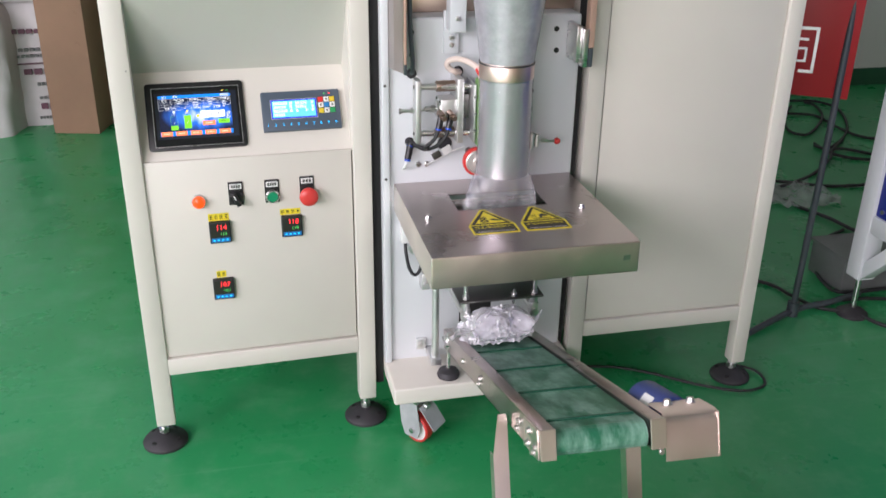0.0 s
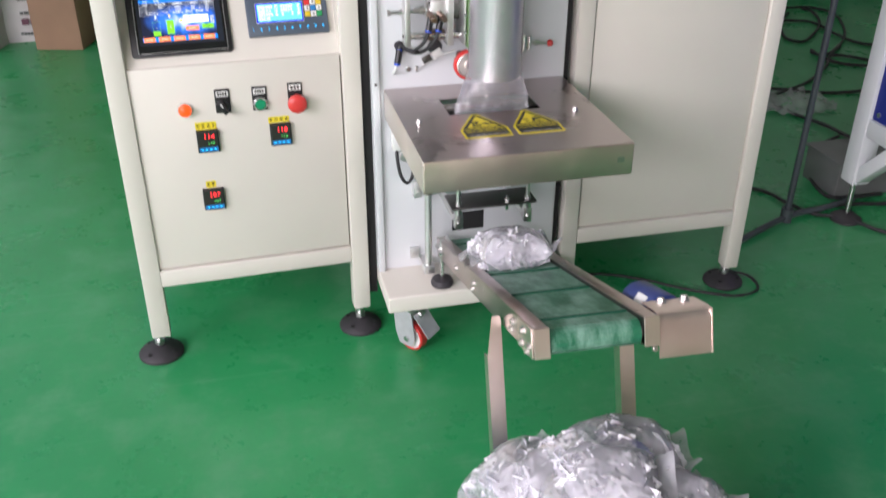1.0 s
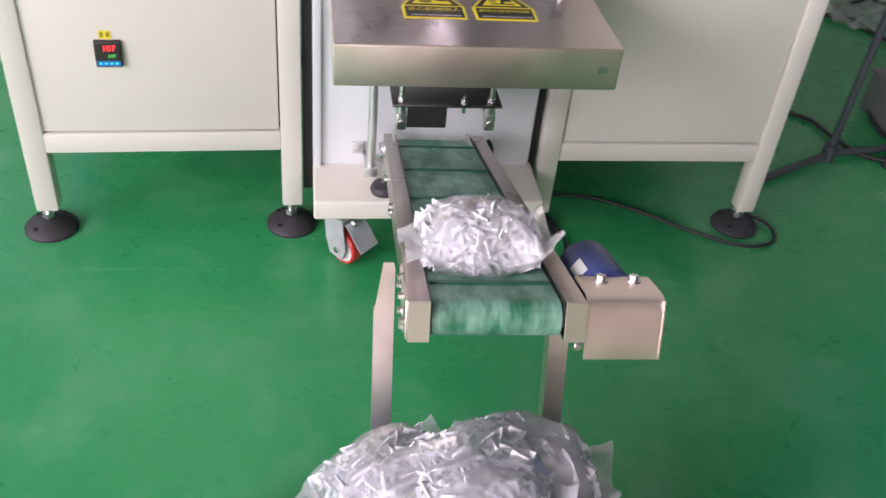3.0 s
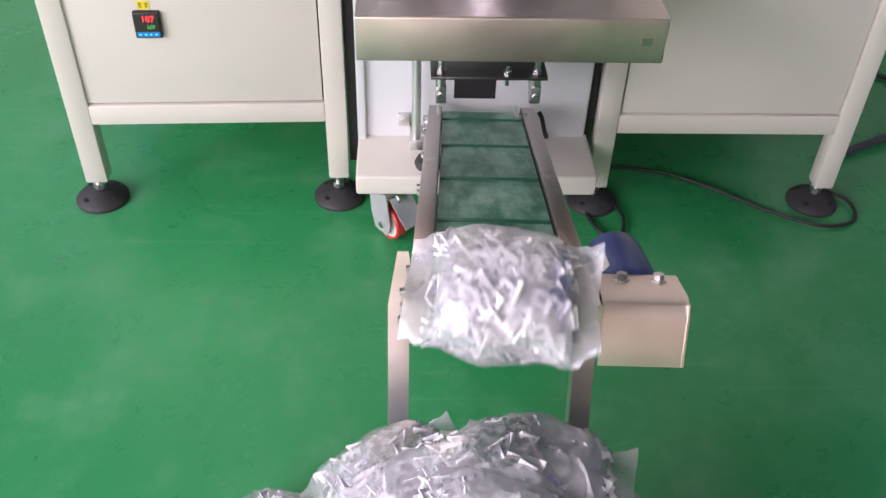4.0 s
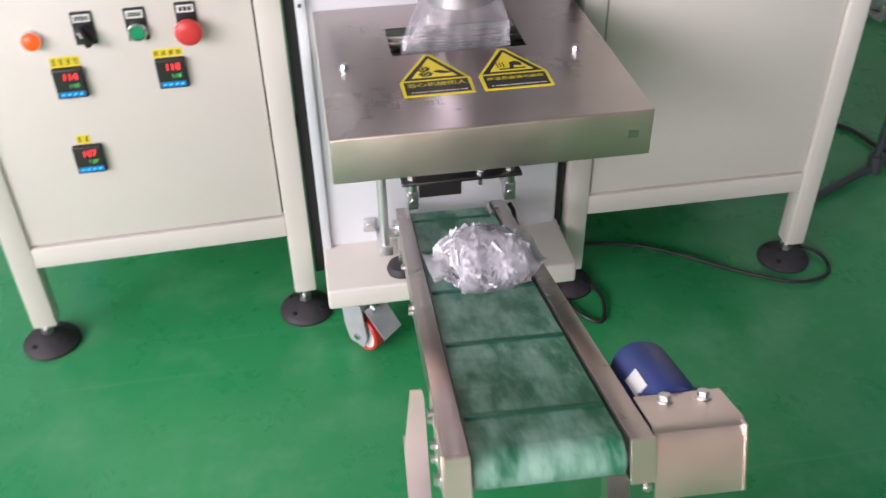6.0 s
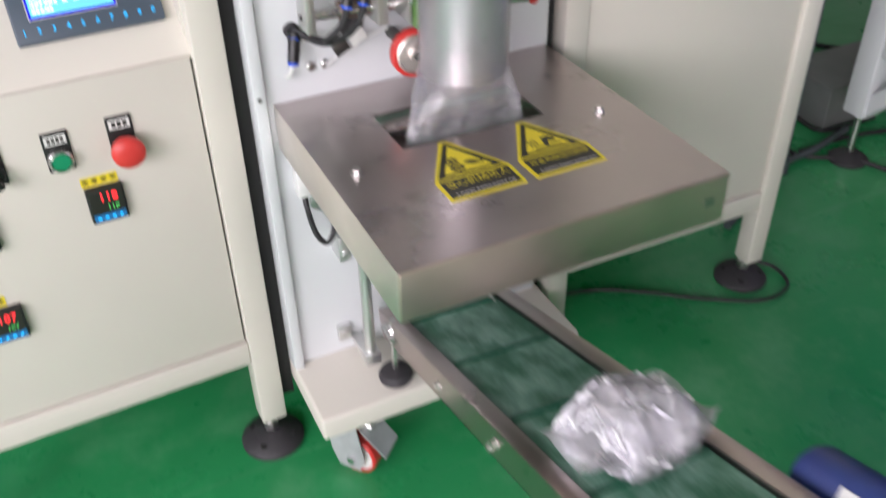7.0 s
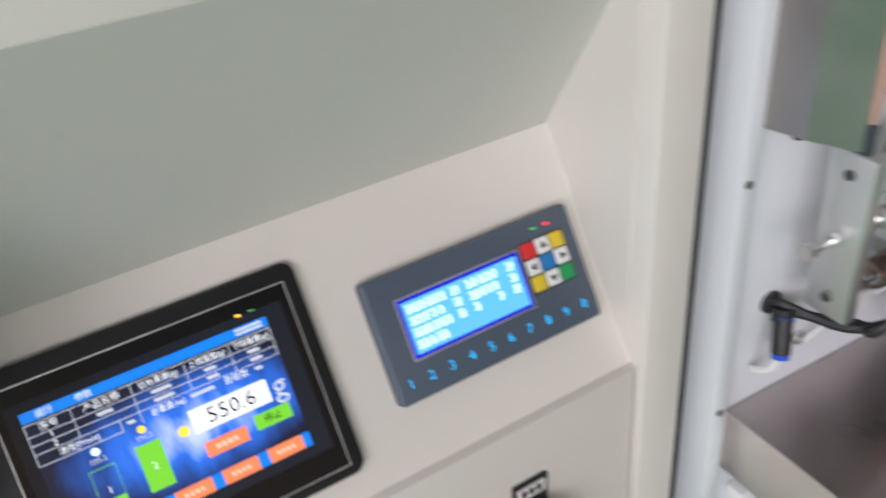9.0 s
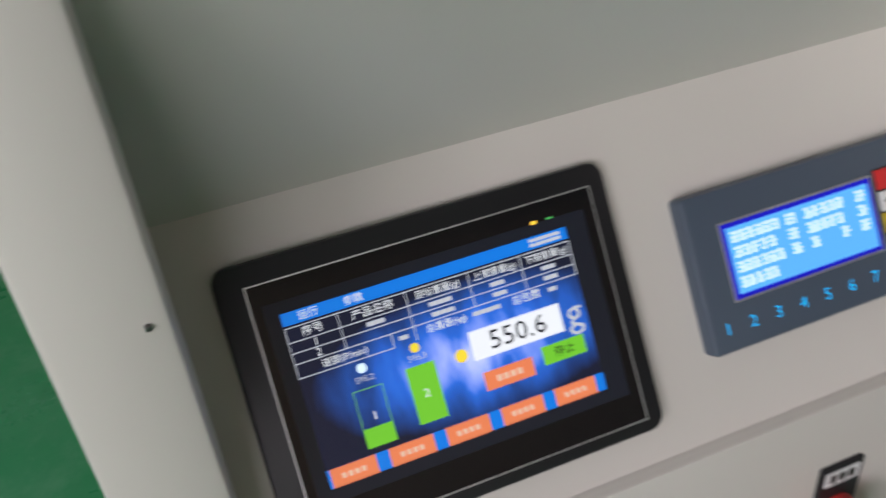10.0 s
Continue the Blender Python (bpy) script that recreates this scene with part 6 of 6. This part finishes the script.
cardboard_box(-0.560, 4.69, 0.222, 0.22, 1.15, -14, "tall worn brown cardboard box on the floor")
cardboard_box(-0.27, 4.90, 0.34, 0.26, 1.25, 2, "brown cardboard box standing behind another")
sack(-0.80, 4.90, 0, 0.30, 0.28, 0.62, 4, True, "white printed woven sack standing on the floor")
sack(-0.83, 4.93, 0.60, 0.36, 0.32, 0.55, 2, False, "pale woven sack lying on another sack")
sack(-1.03, 4.74, 0, 0.36, 0.32, 0.62, -6, False, "pale full woven sack standing on the floor")
sack(-1.06, 4.80, 0.60, 0.36, 0.32, 0.5, -4, False, "pale woven sack lying on another sack")

# red sign on a pipe stand
sg = thing("sign_stand", 1.81, 2.25, 0, "red notice board on a dark pipe stand", "sign")
part("upright", sweep([(1.797, 2.235, 0.015), (1.81, 2.245, 0.35), (1.826, 2.262, 0.68), (1.845, 2.285, 1.15)], 0.0098, 12), "pipe", sg)
part("upright", sweep([(1.50, 2.475, 0.015), (1.505, 2.48, 0.68), (1.51, 2.485, 1.15)], 0.012, 12), "pipe", sg)
part("foot_bar", sweep([(1.52, 2.10, 0.013), (1.797, 2.235, 0.015), (1.93, 2.262, 0.014), (2.08, 2.305, 0.012)], 0.0095, 12), "pipe", sg)
part("joint", rod((1.797, 2.235, 0.0), (1.799, 2.237, 0.045), 0.018, 12), "pipe", sg)
sgm = Matrix.Translation((1.846, 2.262, 0.67)) @ Matrix.Rotation(radians(-33), 4, "Z")
part("board", moved(box(-0.43, 0.012, -0.004, 0.004, 0.0, 0.62, 0.001), sgm), "red_sign", sg, "glossy red board with white line emblem")
for x0, x1, z0, z1 in ((-0.20, -0.09, 0.185, 0.193), (-0.098, -0.09, 0.07, 0.19), (-0.13, -0.09, 0.066, 0.074), (-0.20, -0.115, 0.155, 0.162), (-0.16, -0.115, 0.13, 0.136), (-0.16, -0.115, 0.095, 0.101), (-0.12, -0.114, 0.095, 0.136), (-0.2, -0.194, 0.07, 0.19)):
    part("emblem_line", moved(box(x0, x1, -0.006, -0.003, z0, z1), sgm), "alu", sg)

# neighbouring machine: white frame leg with a blue panel
nm = thing("neighbour_machine", 1.985, 2.0, 0, "white machine frame with blue side panel on black feet", "machine")
part("leg", box(1.955, 2.015, 2.175, 2.235, 0.13, 1.3, 0.005), "white", nm)
part("leg", box(1.955, 2.015, 1.08, 1.14, 0.13, 1.3, 0.005), "white", nm)
part("beam", box(1.958, 2.012, 1.14, 2.175, 0.287, 0.342, 0.004), "white", nm)
part("brace", moved(box(-0.022, 0.022, -0.105, 0.105, -0.02, 0.02, 0.003), Matrix.Translation((1.985, 2.115, 0.226)) @ Matrix.Rotation(radians(-46), 4, "X")), "white", nm)
part("side_panel", box(1.968, 1.978, 1.14, 2.175, 0.342, 1.3), "blue_sheet", nm, "dark blue sheet panel")
part("panel_screw", rod((1.964, 2.15, 0.362), (1.968, 2.15, 0.362), 0.007, 12), "steel_bright", nm)
for x, y in ((1.985, 2.205), (1.985, 1.11)):
    f = part("foot", lathe([(0.0, 0.0), (0.047, 0.0), (0.047, 0.008), (0.024, 0.024), (0.0, 0.026)], 24, (x, y, 0)), "rubber", nm)
    part("bolt", rod((x, y, 0.02), (x, y, 0.132), 0.008, 12), "steel_bright", f)
# grey control box on the floor
gbx = thing("metal_box", 2.2, 2.5, 0, "dark grey metal box on the floor", "metal box")
part("housing", box(2.035, 2.55, 2.34, 2.52, 0.0, 0.118, 0.006), "grey_box", gbx)
part("lid_lip", box(2.030, 2.555, 2.335, 2.525, 0.112, 0.122, 0.002), "grey_box", gbx)


def floor_cable(points, r, label):
    c = part("floor_cable", sweep([(x, y, r + 0.001 + 0.004 * (i % 2)) for i, (x, y) in enumerate(points)], r, 8), "cable", None)
    return tagged(c, label, "cable")


floor_cable([(0.99, 1.98), (1.02, 1.90), (1.0, 1.83), (0.96, 1.86), (0.95, 1.95), (1.0, 2.06), (1.12, 2.06), (1.22, 2.0), (1.32, 1.93), (1.42, 1.87), (1.50, 1.89), (1.51, 1.95), (1.47, 2.0)], 0.0038, "black cable winding over the floor beside the foot")
floor_cable([(1.34, 2.62), (1.60, 2.55), (1.82, 2.45), (1.86, 2.33), (1.90, 2.25), (1.98, 2.19), (2.06, 2.08), (2.3, 2.02), (2.6, 1.95)], 0.006, "black cable lying across the floor")
floor_cable([(1.90, 2.28), (2.04, 2.275), (2.16, 2.26), (2.4, 2.20)], 0.006, "black cable lying across the floor")
floor_cable([(2.36, 2.79), (2.25, 2.73), (2.13, 2.63), (2.05, 2.50), (2.02, 2.40), (2.03, 2.325), (2.2, 2.325)], 0.006, "black cable looped beside the metal box")
floor_cable([(1.9, 3.22), (2.27, 3.12), (2.33, 3.02), (2.37, 2.89), (2.42, 2.72), (2.6, 2.6)], 0.007, "black cable lying across the floor")
floor_cable([(2.2, 3.40), (2.44, 3.29), (2.60, 3.22), (2.85, 3.20), (3.3, 3.2)], 0.007, "black cable lying across the floor")
floor_cable([(2.30, 3.22), (2.43, 3.27), (2.61, 3.37), (2.80, 3.53), (2.90, 3.66), (3.04, 3.78)], 0.007, "black cable lying across the floor")
floor_cable([(3.15, 4.40), (2.98, 4.2), (2.88, 4.0), (2.88, 3.91), (2.95, 3.92), (3.10, 4.06), (3.22, 4.22), (3.28, 4.38), (3.27, 4.46)], 0.007, "black cable coiled loosely on the floor")
floor_cable([(3.1, 4.5), (3.27, 4.48), (3.36, 4.44), (3.36, 4.28), (3.22, 4.0), (3.05, 3.80), (2.90, 3.69), (2.85, 3.73)], 0.007, "black cable coiled loosely on the floor")
floor_cable([(2.9, 4.3), (3.06, 4.25), (3.17, 4.20), (3.15, 3.99), (3.17, 3.84), (3.26, 3.74), (3.5, 3.62)], 0.007, "black cable lying across the floor")
floor_cable([(2.88, 3.77), (2.86, 3.61), (2.93, 3.53), (3.03, 3.49), (3.05, 3.57), (2.95, 3.66), (2.89, 3.65)], 0.007, "black cable coiled loosely on the floor")


def film_scrap(x, y, s, label):
    bm = bmesh.new()
    bmesh.ops.create_grid(bm, x_segments=14, y_segments=14, size=s)
    for v in bm.verts:
        v.co.x += noise.noise(v.co * 9 + Vector((x, 0, 0))) * s * 0.5
        v.co.z = 0.006 + abs(noise.noise(v.co * 14 + Vector((y, 0, 0)))) * s * 0.45
        v.co += Vector((x, y, 0))
    ob = part("film_scrap", bm, "film", None)
    return tagged(ob, label, "plastic scrap")


film_scrap(2.38, 3.15, 0.13, "crumpled clear plastic film scrap on the floor")
film_scrap(2.95, 4.45, 0.10, "crumpled clear plastic film scrap on the floor")
# blue sheet behind the control cabinet
bs = thing("blue_panel", -0.1, 2.5, 0, "narrow blue sheet standing beside the control cabinet", "panel")
part("sheet", box(-0.118, -0.080, 2.46, 2.472, 0.0, 0.42, 0.002), "blue_plastic", bs)

# ---------------------------------------------------------------- what moves
bag_one = bag(4, CONV @ pose(0, 0.6, 0.015), "clear plastic bag of silvery metal clips riding on the conveyor belt")
bag_two = bag(5, pose(0.705, 1.805, 0.5, 90), "clear plastic bag of silvery metal clips dropping onto the conveyor belt")


def on_belt(s, rz=0, tilt=0, x=0.0, lift=0.0):
    return CONV @ pose(x, s, -0.009 + 0.0275 + lift, tilt, 0, rz)


def cleat_pose(d):
    """The pose of a cleat at the distance d along the belt's loop, from the rear end of the top run forwards."""
    run, arc = RUN, math.pi * R_D
    d %= LOOP
    if d < run:
        return pose(0, Y_R - d, Z_D + R_D)
    d -= run
    if d < arc:
        a = d / R_D
        return pose(0, Y_F - R_D * math.sin(a), Z_D + R_D * math.cos(a), math.degrees(a))
    d -= arc
    if d < run:
        return pose(0, Y_F + d, Z_D - R_D, 180)
    a = (d - run) / R_D
    return pose(0, Y_R + R_D * math.sin(a), Z_D - R_D * math.cos(a), 180 + math.degrees(a))


def motions():
    speed = 0.170
    walk(bag_one, [
        (0.0, on_belt(0.655, 8, -14, -0.012, 0.010)), (0.3, on_belt(0.605, 6, -8, -0.012, 0.005)), (0.6, on_belt(0.556, 5, 0, -0.011, 0.003)), (1.0, on_belt(0.488, 4, 0, -0.010, 0.003)),
        (2.0, on_belt(0.318, 4, 0, -0.010, 0.003)), (3.0, on_belt(0.148, 3, 0, -0.006, 0.003)), (3.5, on_belt(0.066, 2, 0, -0.004, 0.003)), (3.7, on_belt(0.036, 2, 0, -0.004, 0.003)), (3.85, on_belt(0.012, 2, 8)), (3.95, on_belt(-0.01, 0, 22, 0.0, 0.004)),
        (4.0, pose(0.668, 1.082, 0.570, 16, 3, -8)), (4.1, pose(0.672, 1.055, 0.553, 42, 4, -6)), (4.2, pose(0.668, 1.020, 0.512, 70, 5, -3)), (4.3, pose(0.672, 0.965, 0.440, 48, 0, 0)),
        (4.4, pose(0.70, 0.895, 0.392, 8, 0, 4)), (4.6, pose(0.70, 0.88, 0.390, 4, 0, 5)), (10.0, pose(0.70, 0.88, 0.390, 4, 0, 5))])
    hang = pose(0.705, 1.805, 0.515, 90, 0, 0)
    walk(bag_two, [
        (0.0, hang), (4.9, hang), (5.0, pose(0.709, 1.795, 0.405, 80, 0, 0)), (5.1, pose(0.712, 1.775, 0.345, 45, 0, 0)), (5.2, on_belt(0.655, 8, 12, 0.008, 0.008)), (5.3, on_belt(0.612, 12, 5, 0.009, 0.002)),
        (5.5, on_belt(0.556, 14, 0, 0.009)), (6.2, on_belt(0.440, 14, 0, 0.009)), (7.0, on_belt(0.306, 14, 0, 0.010)), (8.0, on_belt(0.136, 12, 0, 0.009)), (8.5, on_belt(0.051, 6)), (8.65, on_belt(0.022, 4, 8)), (8.75, on_belt(-0.004, 2, 24)),
        (8.85, pose(0.68, 1.035, 0.525, 55, 4, -3)), (8.95, pose(0.69, 0.99, 0.46, 70, 5, -2)), (9.05, pose(0.70, 0.94, 0.44, 40, 0, 0)), (9.2, pose(0.70, 0.87, 0.43, 8, 0, 12)), (10.0, pose(0.70, 0.87, 0.43, 8, 0, 12))])
    times = [round(0.1 * j, 2) for j in range(101)]
    for things, step in ((CLEATS, PITCH), (LINKS, LINK)):
        for k, c in enumerate(things):
            start = Y_R - 0.161 - speed * 4.5 + step * k
            walk(c, [(t, cleat_pose(start + speed * t)) for t in times])


motions()
